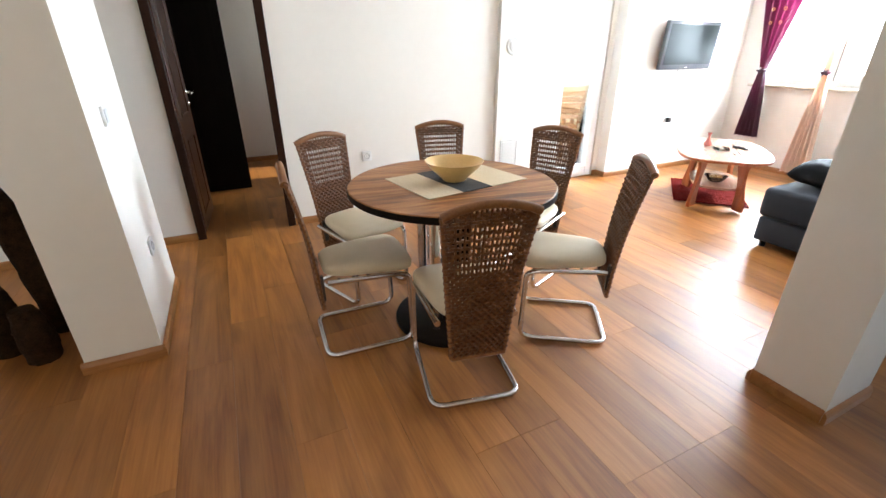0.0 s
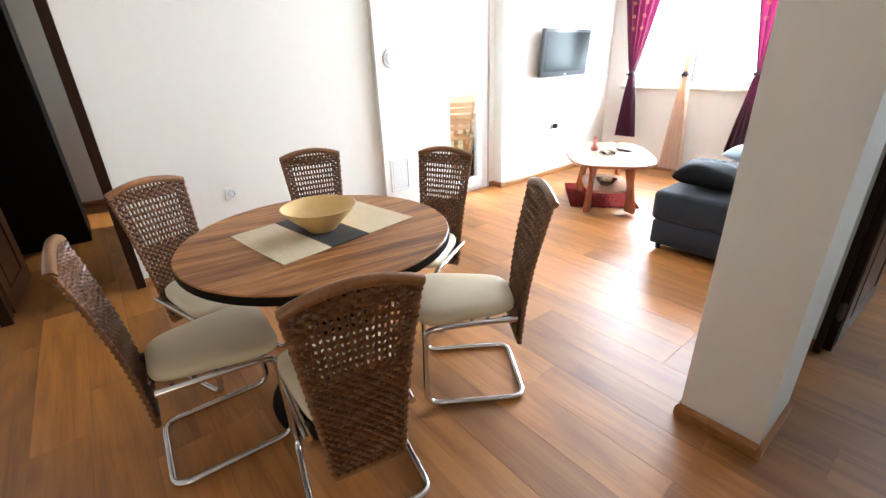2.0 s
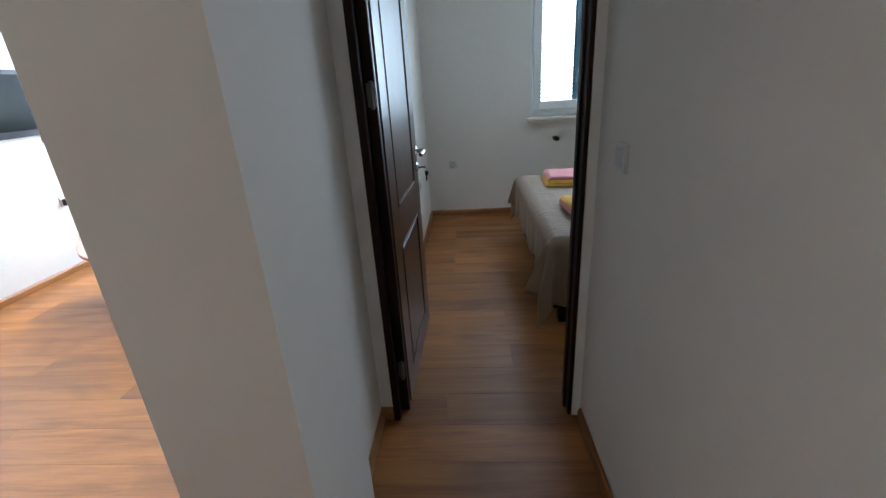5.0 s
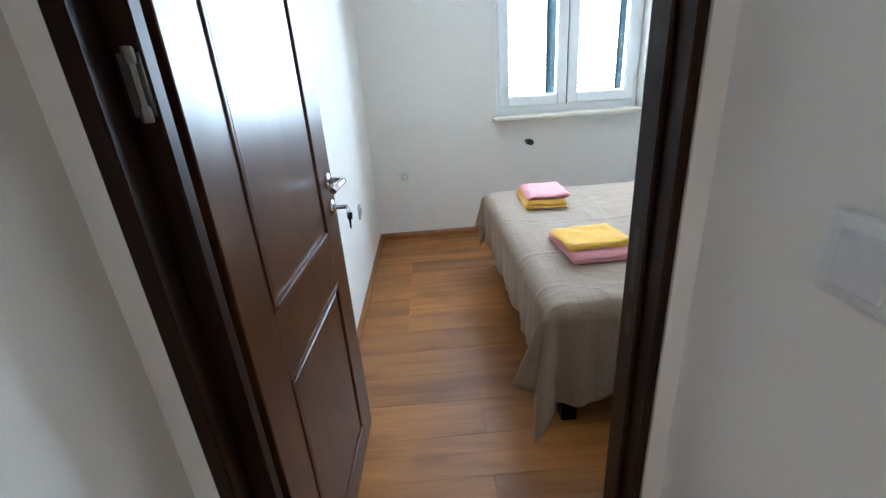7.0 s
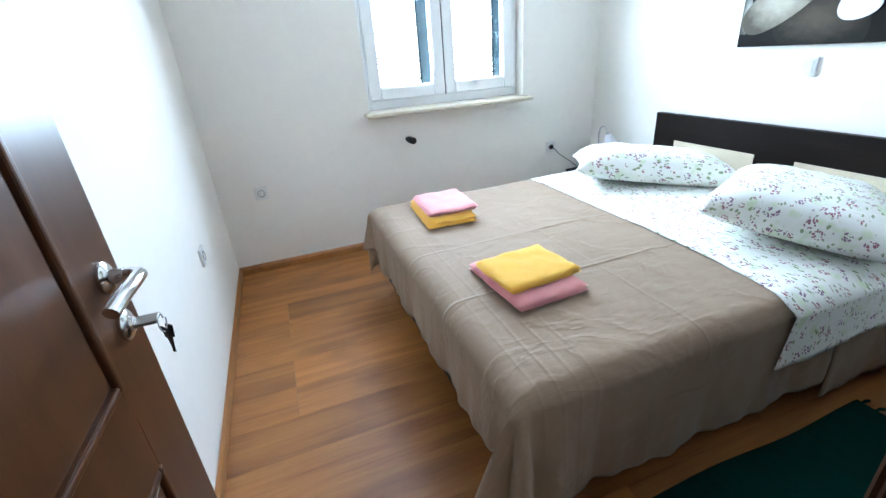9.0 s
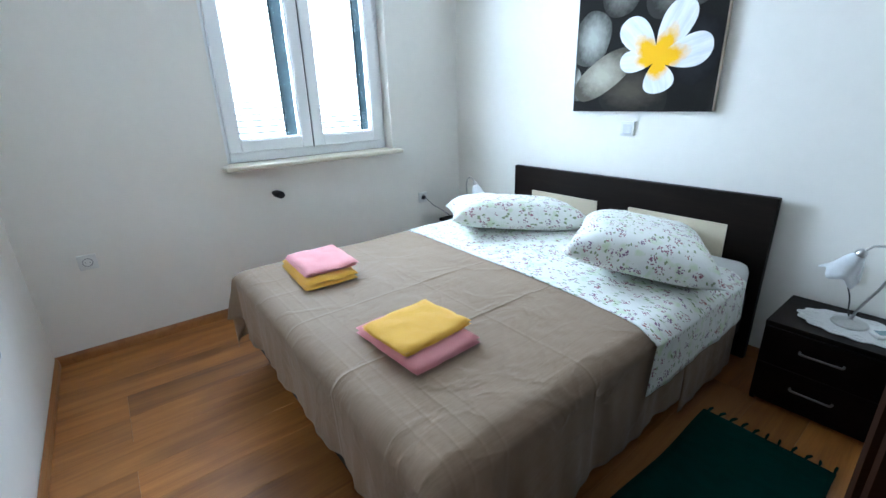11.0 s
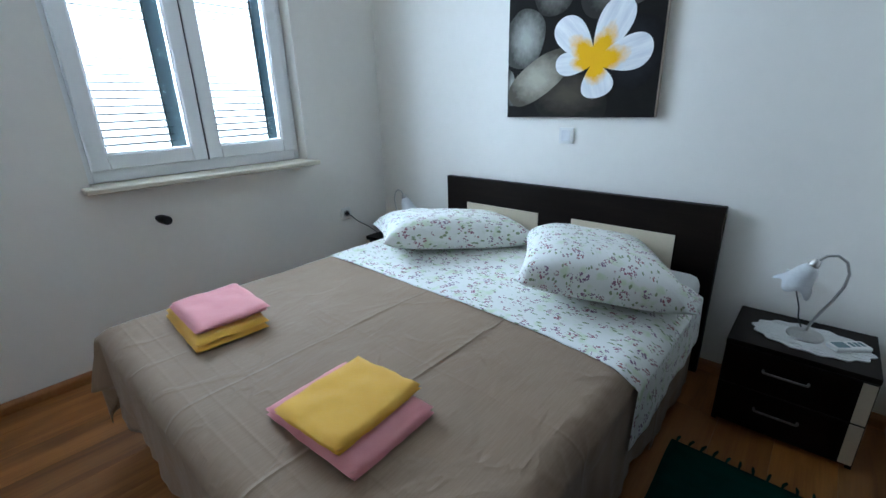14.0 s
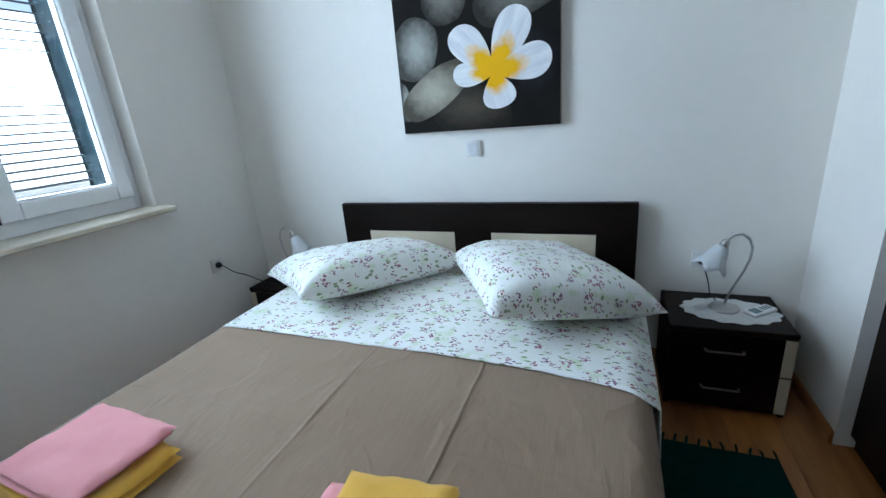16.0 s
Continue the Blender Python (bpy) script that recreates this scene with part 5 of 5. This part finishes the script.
lathe(bm, [(0.022, 0), (0.034, 0.008), (0.036, 0.025), (0.02, 0.05), (0.011, 0.075), (0.011, 0.10), (0.022, 0.125), (0.019, 0.125), (0.009, 0.10), (0.002, 0.05)], 24)
ob = part("vase", bm, VASE, None, "", 50)
ob.matrix_basis = CT @ pose(0.10, 0.11, CTZ)
tagged(ob, "small pink glass vase on the coffee table", "vase")
tray = thing("ashtray", "clear square glass ashtray on the coffee table", "ashtray", CT @ pose(-0.06, 0.02, CTZ, 0, 0, 15))
bm = bmesh.new()
box(bm, -0.075, -0.05, 0, 0.075, 0.05, 0.008, 0.002)
for b in ((-0.075, -0.05, 0.008, 0.075, -0.042, 0.03), (-0.075, 0.042, 0.008, 0.075, 0.05, 0.03), (-0.075, -0.042, 0.008, -0.067, 0.042, 0.03), (0.067, -0.042, 0.008, 0.075, 0.042, 0.03)):
    box(bm, *b, bev=0.001)
part("dish", bm, GLASS, tray)
rcn = thing("remote_control", "black television remote control on the coffee table", "remote control", CT @ pose(0.07, -0.16, CTZ, 0, 0, 35))
bm = bmesh.new()
box(bm, -0.075, -0.02, 0, 0.075, 0.02, 0.018, 0.005, 2)
part("body", bm, BLACK, rcn, "", 40)
for i in range(4):
    for j in range(3):
        bm = bmesh.new()
        box(bm, -0.055 + 0.022 * i, -0.013 + 0.01 * j, 0.0178, -0.043 + 0.022 * i, -0.007 + 0.01 * j, 0.0195)
        part("button", bm, SOFA, rcn)
GOLD = surface("gold_wrap", (0.45, 0.30, 0.10), (0.30, 0.18, 0.05), rough=0.3, metal=0.6, coarse=40, bump=0.2)
bm = bmesh.new()
lathe(bm, [(0.05, 0), (0.062, 0.01), (0.095, 0.05), (0.10, 0.055), (0.09, 0.05), (0.055, 0.016), (0.003, 0.012)], 28)
ob = part("dish", bm, GLASS, None, "", 50)
ob.matrix_basis = CT @ pose(-0.10, 0.0, 0.2045)
tagged(ob, "clear glass dish on the coffee table's lower shelf", "dish")
rnd = random.Random(17)
for k in range(5):
    bm = bmesh.new()
    lathe(bm, [(0.004, -0.018), (0.018, -0.012), (0.022, 0), (0.018, 0.012), (0.004, 0.018)], 10)
    ob = part("decorative_ball", bm, GOLD, None, "", 60)
    a = 1.26 * k
    ob.matrix_basis = CT @ pose(-0.10 + 0.036 * math.cos(a), 0.036 * math.sin(a), 0.2405, rnd.uniform(0, 90), 0, 0)
    tagged(ob, "small golden ball in the glass dish", "ornament", "golden balls in the dish")

# television on its bracket
SCREENG = surface("dark_screen", (0.012, 0.015, 0.014), rough=0.22, bump=0.0, spec=0.03)
BEZEL = surface("grey_bezel", (0.07, 0.075, 0.085), rough=0.25, bump=0.0)
tv = thing("television", "flat television with a glossy grey bezel on the wall", "television", pose(5.247, 4.80, 1.374, 4, 0, 4))
bm = bmesh.new()
box(bm, -0.455, -0.02, -0.238, 0.455, 0.028, 0.238, 0.01, 2)
part("body", bm, BEZEL, tv, "", 40)
bm = bmesh.new()
box(bm, -0.420, -0.0225, -0.187, 0.420, -0.0205, 0.207)
part("screen", bm, SCREENG, tv, "dark reflective screen")
bm = bmesh.new()
box(bm, -0.02, -0.0215, -0.222, 0.02, -0.0203, -0.212)
part("badge", bm, STEEL, tv)
bm = bmesh.new()
box(bm, -0.1, 0.028, -0.1, 0.1, 0.062, 0.1, 0.003)
part("wall_bracket", bm, BLACK, tv)
bm = bmesh.new()
tube(bm, fillet([(-0.02, 0.045, -0.235), (-0.03, 0.064, -0.40), (-0.06, 0.064, -0.62), (-0.055, 0.062, -0.73), (-0.04, 0.055, -0.76)], 0.05), 0.004, 6)
part("cable", bm, BLACK, tv, "thin black cable", 60)
s4 = wall_plate("wall_socket", "white wall socket with a black plug below the television", pose(5.205, YT, 0.593, 0, 0, 0), "socket")
bm = bmesh.new()
box(bm, -0.03, -0.05, -0.035, 0.02, -0.011, 0.02, 0.008, 2)
part("plug", bm, BLACK, s4, "black plug")
wall_plate("wall_socket", "white wall socket beside the plugged one", pose(5.32, YT, 0.593, 0, 0, 0), "socket")
wall_plate("light_switch", "white light switch beside the balcony door", pose(4.40, YT, 1.11, 0, 0, 0), "switch")
wall_plate("wall_socket", "white wall socket on the dining wall", pose(1.545, 4.86, 0.515, 0, 0, 0), "socket")
wall_plate("light_switch", "white light switch on the wall pillar", pose(0.064, 3.63, 1.07, 0, 0, 90), "switch")
wall_plate("wall_socket", "white wall socket on the wall pillar", pose(0.064, 3.73, 0.42, 0, 0, 90), "socket")
wall_plate("light_switch", "white light switch on the corridor wall", pose(3.05, 1.017, 1.12, 0, 0, 180), "switch")

# vent and access panel on the chimney breast
vent = thing("round_vent", "white round vent ring on the pilaster", "vent", pose(2.945, 4.81, 1.365))
bm = bmesh.new()
rings = [[(r * math.cos(2 * math.pi * i / 32), -y, r * math.sin(2 * math.pi * i / 32)) for i in range(32)] for r, y in ((0.078, 0.0), (0.078, 0.008), (0.072, 0.012), (0.058, 0.012), (0.054, 0.006), (0.05, 0.005))]
ring_loft(bm, rings)
part("ring", bm, PLASTIC, vent, "", 40)
bm = bmesh.new()
rings = [[(r * math.cos(2 * math.pi * i / 32), -y, r * math.sin(2 * math.pi * i / 32)) for i in range(32)] for r, y in ((0.05, 0.005), (0.05, 0.0115), (0.044, 0.014))]
ring_loft(bm, rings)
part("cap", bm, PLASTIC, vent, "", 40)
ap = thing("access_panel", "white hinged access panel low on the pilaster", "access panel", pose(2.955, 4.81, 0.405))
bm = bmesh.new()
for b in ((-0.1, -0.008, -0.145, 0.1, 0, -0.125), (-0.1, -0.008, 0.125, 0.1, 0, 0.145), (-0.1, -0.008, -0.125, -0.08, 0, 0.125), (0.08, -0.008, -0.125, 0.1, 0, 0.125)):
    box(bm, *b, bev=0.002)
part("panel_frame", bm, PLASTIC, ap)
bm = bmesh.new()
box(bm, -0.077, -0.006, -0.122, 0.077, -0.0005, 0.122, 0.002)
part("panel_door", bm, PLASTIC, ap)

# curtains tied in the middle
PURPLE = surface("plum_satin", (0.060, 0.006, 0.022), (0.036, 0.003, 0.013), rough=0.42, coarse=6, fine=200, bump=0.15, sheen=0.3)
PEACH = surface("peach_voile", (0.84, 0.70, 0.57), (0.78, 0.62, 0.48), rough=0.7, coarse=6, fine=200, bump=0.15)
for mt, k in ((PURPLE, 0.28), (PEACH, 0.4)):
    nt = mt.node_tree
    bs = nt.nodes["Principled BSDF"]
    tr, mx = nt.nodes.new("ShaderNodeBsdfTranslucent"), nt.nodes.new("ShaderNodeMixShader")
    tr.inputs[0].default_value = (0.15, 0.010, 0.045, 1) if mt is PURPLE else (0.62, 0.36, 0.23, 1)
    mx.inputs[0].default_value = k
    nt.links.new(bs.outputs[0], mx.inputs[1])
    nt.links.new(tr.outputs[0], mx.inputs[2])
    nt.links.new(mx.outputs[0], nt.nodes["Material Output"].inputs[0])


def curtain(y_top, half_top, y_tie, y_low, half_low, z_low, material, tie_material, label, seed):
    root = thing("curtain", label, "curtain", None, "tied window curtains")
    bm = bmesh.new()
    rows, cols, zt = 40, 54, 2.42
    grid = []
    for j in range(rows + 1):
        z = zt + (z_low - zt) * j / rows
        if z > 1.12:
            s = (z - 1.12) / (zt - 1.12)
            c, h = y_tie + (y_top - y_tie) * s, 0.028 + (half_top - 0.028) * s ** 0.95
        else:
            s = (1.12 - z) / (1.12 - z_low)
            c, h = y_tie + (y_low - y_tie) * s, 0.028 + (half_low - 0.028) * s ** 0.8
        dep = 0.018 + 0.022 * min(1.0, h / 0.2)
        row = []
        for i in range(cols + 1):
            u = 2 * i / cols - 1
            row.append(bm.verts.new((6.13 + dep * math.cos(u * 15 + seed) + 0.004 * noise.noise((u * 4, z * 3, seed)), c + h * u, z)))
        grid.append(row)
    for r0, r1 in zip(grid, grid[1:]):
        for i in range(cols):
            bm.faces.new((r0[i], r0[i + 1], r1[i + 1], r1[i]))
    part("drape", bm, material, root, "", 80)
    bm = bmesh.new()
    ringp = [(6.13 + 0.045 * math.cos(a), y_tie + 0.036 * math.sin(a), 1.12 + 0.006 * math.cos(a)) for a in [2 * math.pi * i / 20 for i in range(21)]]
    tube(bm, ringp, 0.014, 8, 1.4)
    for k in range(5):
        a = 1.26 * k
        tube(bm, [(6.085, y_tie, 1.12), (6.075, y_tie + 0.025 * math.cos(a), 1.12 + 0.025 * math.sin(a)), (6.083, y_tie + 0.042 * math.cos(a), 1.12 + 0.042 * math.sin(a))], 0.011, 6, 0.6)
    part("tie", bm, tie_material, root, "knotted tie", 60)
    if material is PURPLE:
        for k in range(6):
            bm = bmesh.new()
            z = 1.6 + 0.13 * (k % 3)
            u = -0.35 + 0.7 * (k // 3)
            s = (z - 1.12) / (zt - 1.12)
            c, h = y_tie + (y_top - y_tie) * s, 0.028 + (half_top - 0.028) * s ** 0.85
            rr = [[(6.13 - 0.05, c + h * u + r * math.cos(2 * math.pi * i / 14), z + r * math.sin(2 * math.pi * i / 14)) for i in range(14)] for r in (0.018, 0.010)]
            a, b = [[bm.verts.new(p) for p in q] for q in rr]
            for i in range(14):
                bm.faces.new((a[i], a[(i + 1) % 14], b[(i + 1) % 14], b[i]))
            ob = part("eyelet", bm, GOLD, root, "golden ring")
            ob.modifiers.new("thickness", "SOLIDIFY").thickness = 0.004
    return root


curtain(4.42, 0.30, 4.47, 4.46, 0.125, 0.39, PURPLE, PURPLE, "plum satin curtain with golden rings, knotted in the middle", 1)
curtain(3.80, 0.13, 3.845, 3.85, 0.13, 0.07, PEACH, PURPLE, "sheer peach voile curtain tied with a plum knot", 2)
curtain(3.12, 0.30, 3.155, 3.20, 0.13, 0.34, PURPLE, PURPLE, "plum satin curtain with golden rings, knotted beside the sofa", 4)
rod = thing("curtain_rod", "white curtain rail above the living room window", "curtain rail")
bm = bmesh.new()
box(bm, 6.11, 2.3, 2.42, 6.17, 4.8, 2.45, 0.004)
part("rail", bm, PVC, rod)
for y in (2.4, 3.5, 4.7):
    bm = bmesh.new()
    box(bm, 6.12, y, 2.45, 6.16, y + 0.03, H)
    part("bracket", bm, PVC, rod)

# ---- beyond the left pillar: dried trunk ornaments ----
BARK = surface("dark_palm_bark", (0.05, 0.026, 0.012), (0.008, 0.004, 0.002), rough=0.95, coarse=26, fine=160, bump=1.0, dist=0.008, spec=0.1)


def bark_vase(m, h, r, lean, seed, label):
    bm = bmesh.new()
    rings = []
    n = 24
    for j in range(22):
        s = j / 21
        k = r * (1.0 + 0.25 * math.sin(math.pi * s) - 0.25 * s)
        rings.append([(lean * s * s + (k + 0.010 * noise.noise((math.cos(a) * 3, math.sin(a) * 3, s * 14 + seed))) * math.cos(a), (k + 0.010 * noise.noise((math.cos(a) * 3 + 9, math.sin(a) * 3, s * 14 + seed))) * math.sin(a), h * s) for a in [2 * math.pi * i / n for i in range(n)]])
    ring_loft(bm, rings)
    ob = part("bark_vase", bm, BARK, None, "", 30)
    ob.matrix_basis = m
    return tagged(ob, label, "vase", "bark vases behind the pillar")


bark_vase(pose(-0.44, 3.58, 0), 0.27, 0.062, -0.01, 1, "short vase of rough dark palm bark on the floor")
bark_vase(pose(-0.60, 3.72, 0), 0.48, 0.075, -0.05, 5, "tall vase of rough dark palm bark on the floor")
bark_vase(pose(-0.42, 3.86, 0), 0.75, 0.07, -0.08, 9, "tallest vase of rough dark palm bark by the pillar")

# ---- the next room: black wardrobe and air conditioner ----
BLACKLAQ = wood("black_laminate", (0.004, 0.003, 0.0025), (0.006, 0.0045, 0.004), (0.009, 0.007, 0.006), rough=0.5, along=2, spec=0.08)
w2 = thing("wardrobe", "tall black wardrobe standing in the next room", "wardrobe")
bm = bmesh.new()
box(bm, -0.30, 6.22, 0, 0.64, 6.80, 2.0, 0.003)
part("body", bm, BLACKLAQ, w2)
for a, b in ((-0.298, 0.168), (0.172, 0.638)):
    bm = bmesh.new()
    box(bm, a, 6.20, 0.07, b, 6.219, 1.99, 0.002)
    part("door", bm, BLACKLAQ, w2)
ac = thing("air_conditioner", "white wall-mounted air conditioner in the next room", "air conditioner", pose(0.55, 7.548, 2.05))
bm = bmesh.new()
box(bm, -0.4, -0.2, 0.0, 0.4, 0, 0.27, 0.025, 3)
part("casing", bm, PLASTIC, ac, "", 40)
bm = bmesh.new()
box(bm, -0.36, -0.203, 0.02, 0.36, -0.19, 0.055, 0.003)
part("louvre", bm, BLACK, ac)

# ---- balcony and outdoors ----
CONCRETE = surface("balcony_tile", (0.42, 0.38, 0.32), (0.34, 0.31, 0.26), rough=0.6, coarse=2, fine=60)
RENDERW = surface("yellow_render", (0.70, 0.60, 0.38), (0.62, 0.52, 0.32), rough=0.85, coarse=2, fine=120, bump=0.4, dist=0.002)
TEAK = wood("garden_teak", (0.22, 0.10, 0.04), (0.34, 0.17, 0.07), (0.44, 0.25, 0.11), rough=0.5, along=0)
GROUND = surface("dry_ground", (0.50, 0.47, 0.40), (0.40, 0.37, 0.31), rough=0.95, coarse=0.05, fine=1.5, bump=0.0)
tagged(cubes("balcony_floor", [(2.4, 5.2, -0.14, 6.59, 7.0, -0.03)], CONCRETE), "pale tiled balcony floor", kind="structure")
tagged(cubes("balcony_parapet", [(2.4, 7.0, -0.14, 6.7, 7.12, 0.82), (6.59, 5.2, -0.14, 6.7, 7.0, 0.82)], RENDERW), "low yellowish rendered balcony parapet", kind="structure")
bm = bmesh.new()
box(bm, -400, -400, -3.2, 400, 400, -3.0)
tagged(part("ground", bm, GROUND), "pale sunlit ground below the windows", kind="structure")


def garden_chair(m):
    root = thing("garden_chair", "slatted teak folding chair on the sunny balcony", "chair", m, "balcony chairs")
    for s in (-1, 1):
        bm = bmesh.new()
        tube(bm, [(s * 0.22, 0.22, 0), (s * 0.22, -0.20, 0.90)], 0.016, 6)
        part("back_leg", bm, TEAK, root)
        bm = bmesh.new()
        tube(bm, [(s * 0.20, -0.22, 0), (s * 0.20, 0.22, 0.44)], 0.015, 6)
        part("front_leg", bm, TEAK, root)
        bm = bmesh.new()
        box(bm, s * 0.24 - 0.025, -0.2, 0.62, s * 0.24 + 0.025, 0.24, 0.64, 0.004)
        part("armrest", bm, TEAK, root)
    for k in range(6):
        bm = bmesh.new()
        box(bm, -0.2, -0.16 + 0.07 * k, 0.435, 0.2, -0.105 + 0.07 * k, 0.452, 0.003)
        part("seat_slat", bm, TEAK, root)
    for k in range(5):
        bm = bmesh.new()
        z = 0.54 + 0.075 * k
        y = 0.22 - 0.42 * z / 0.9
        box(bm, -0.22, y - 0.01, z, 0.22, y + 0.008, z + 0.055, 0.003)
        part("back_slat", bm, TEAK, root)
    return root


gc = garden_chair(pose(4.55, 5.95, -0.03, 0, 0, -25))
for m in (pose(5.50, 6.25, -0.03, 0, 0, 95), pose(4.72, 6.78, -0.03, 0, 0, 185), pose(5.12, 5.72, -0.03, 0, 0, 15)):
    copy_thing(gc, m)
gt = thing("garden_table", "slatted teak table on the sunny balcony", "table", pose(4.98, 6.30, -0.03, 0, 0, 5))
for k in range(9):
    bm = bmesh.new()
    box(bm, -0.45, -0.36 + 0.08 * k, 0.70, 0.45, -0.29 + 0.08 * k, 0.72, 0.003)
    part("top_slat", bm, TEAK, gt)
for sx in (-1, 1):
    for sy in (-1, 1):
        bm = bmesh.new()
        box(bm, sx * 0.38 - 0.02, sy * 0.28 - 0.02, 0, sx * 0.38 + 0.02, sy * 0.28 + 0.02, 0.70, 0.003)
        part("leg", bm, TEAK, gt)
bm = bmesh.new()
box(bm, -0.42, -0.3, 0.655, 0.42, 0.36, 0.699)
part("under_frame", bm, TEAK, gt)

# glowing planes added as the bright outdoors beyond the windows
BACKDROP_GLOW = bpy.data.materials.new("backdrop_glow")
BACKDROP_GLOW.use_nodes = True
hn = BACKDROP_GLOW.node_tree
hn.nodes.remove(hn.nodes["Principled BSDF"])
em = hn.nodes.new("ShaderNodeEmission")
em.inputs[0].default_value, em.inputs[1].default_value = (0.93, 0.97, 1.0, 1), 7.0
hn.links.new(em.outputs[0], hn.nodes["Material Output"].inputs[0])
tagged(cubes("backdrop", [(60, -60, -3, 60.5, 60, 14), (-60, 60, -3, 60, 60.5, 14)], BACKDROP_GLOW), "glowing backdrop for the bright distance beyond windows and balcony", kind="structure")

# ---- floor boards ----
floor = tagged(cubes("floor", [(-3.12, -1.2, -0.12, 6.6, 5.2, -0.006), (-0.75, 5.2, -0.12, 2.42, 7.67, -0.006)], SUBFLOOR), "warm oak laminate floor boards", kind="structure")
PW, PL = 0.192, 1.28


def plank_mesh(bm, x0, y0, x1, y1):
    e = 0.0005
    lo = [bm.verts.new(p) for p in ((x0, y0, -0.006), (x1, y0, -0.006), (x1, y1, -0.006), (x0, y1, -0.006))]
    mi = [bm.verts.new((v.co.x, v.co.y, -0.0012)) for v in lo]
    hi = [bm.verts.new(p) for p in ((x0 + e, y0 + e, 0), (x1 - e, y0 + e, 0), (x1 - e, y1 - e, 0), (x0 + e, y1 - e, 0))]
    for a, b in ((lo, mi), (mi, hi)):
        for i in range(4):
            j = (i + 1) % 4
            bm.faces.new((a[i], a[j], b[j], b[i]))
    bm.faces.new(hi)


bm = bmesh.new()
plank_mesh(bm, 0, 0, PW - 0.0004, PL - 0.0004)
plank = bpy.data.meshes.new("plank")
bmesh.ops.recalc_face_normals(bm, faces=bm.faces)
bm.to_mesh(plank)
bm.free()
plank.materials.append(LAMINATE)
rng = random.Random(4)
rest = bmesh.new()
for i in range(51):
    x = -3.1 + i * PW
    off = -1.2 - rng.choice((0.1, 0.42, 0.74, 1.06))
    for j in range(8):
        y = off + j * PL
        if y > 5.0 and not -0.9 < x < 2.4 or x > XW or y > 7.5:
            continue
        low = -1.12 if x > 1.35 else -0.6
        high = 7.6 if -0.75 < x < 2.2 else (5.0 if x < 3.4 or x > 4.3 else 5.1)
        ya, yb = max(y, low), min(y + PL - 0.0004, high)
        if yb - ya < 0.03:
            continue
        near = x > -0.8 and (y < 4.9) and not (x < 2.3 and y + PL < 0.8)
        if near:
            if yb - ya < PL - 0.01:
                bm = bmesh.new()
                plank_mesh(bm, 0, 0, PW - 0.0004, yb - ya)
                ob = part("plank", bm, LAMINATE)
            else:
                ob = new("plank", plank)
            ob.location = (x, ya, 0)
            ob.parent = floor
        else:
            plank_mesh(rest, x, ya, x + PW - 0.0004, yb)
part("plank_rest", rest, LAMINATE, floor)["kind"] = "stuff"
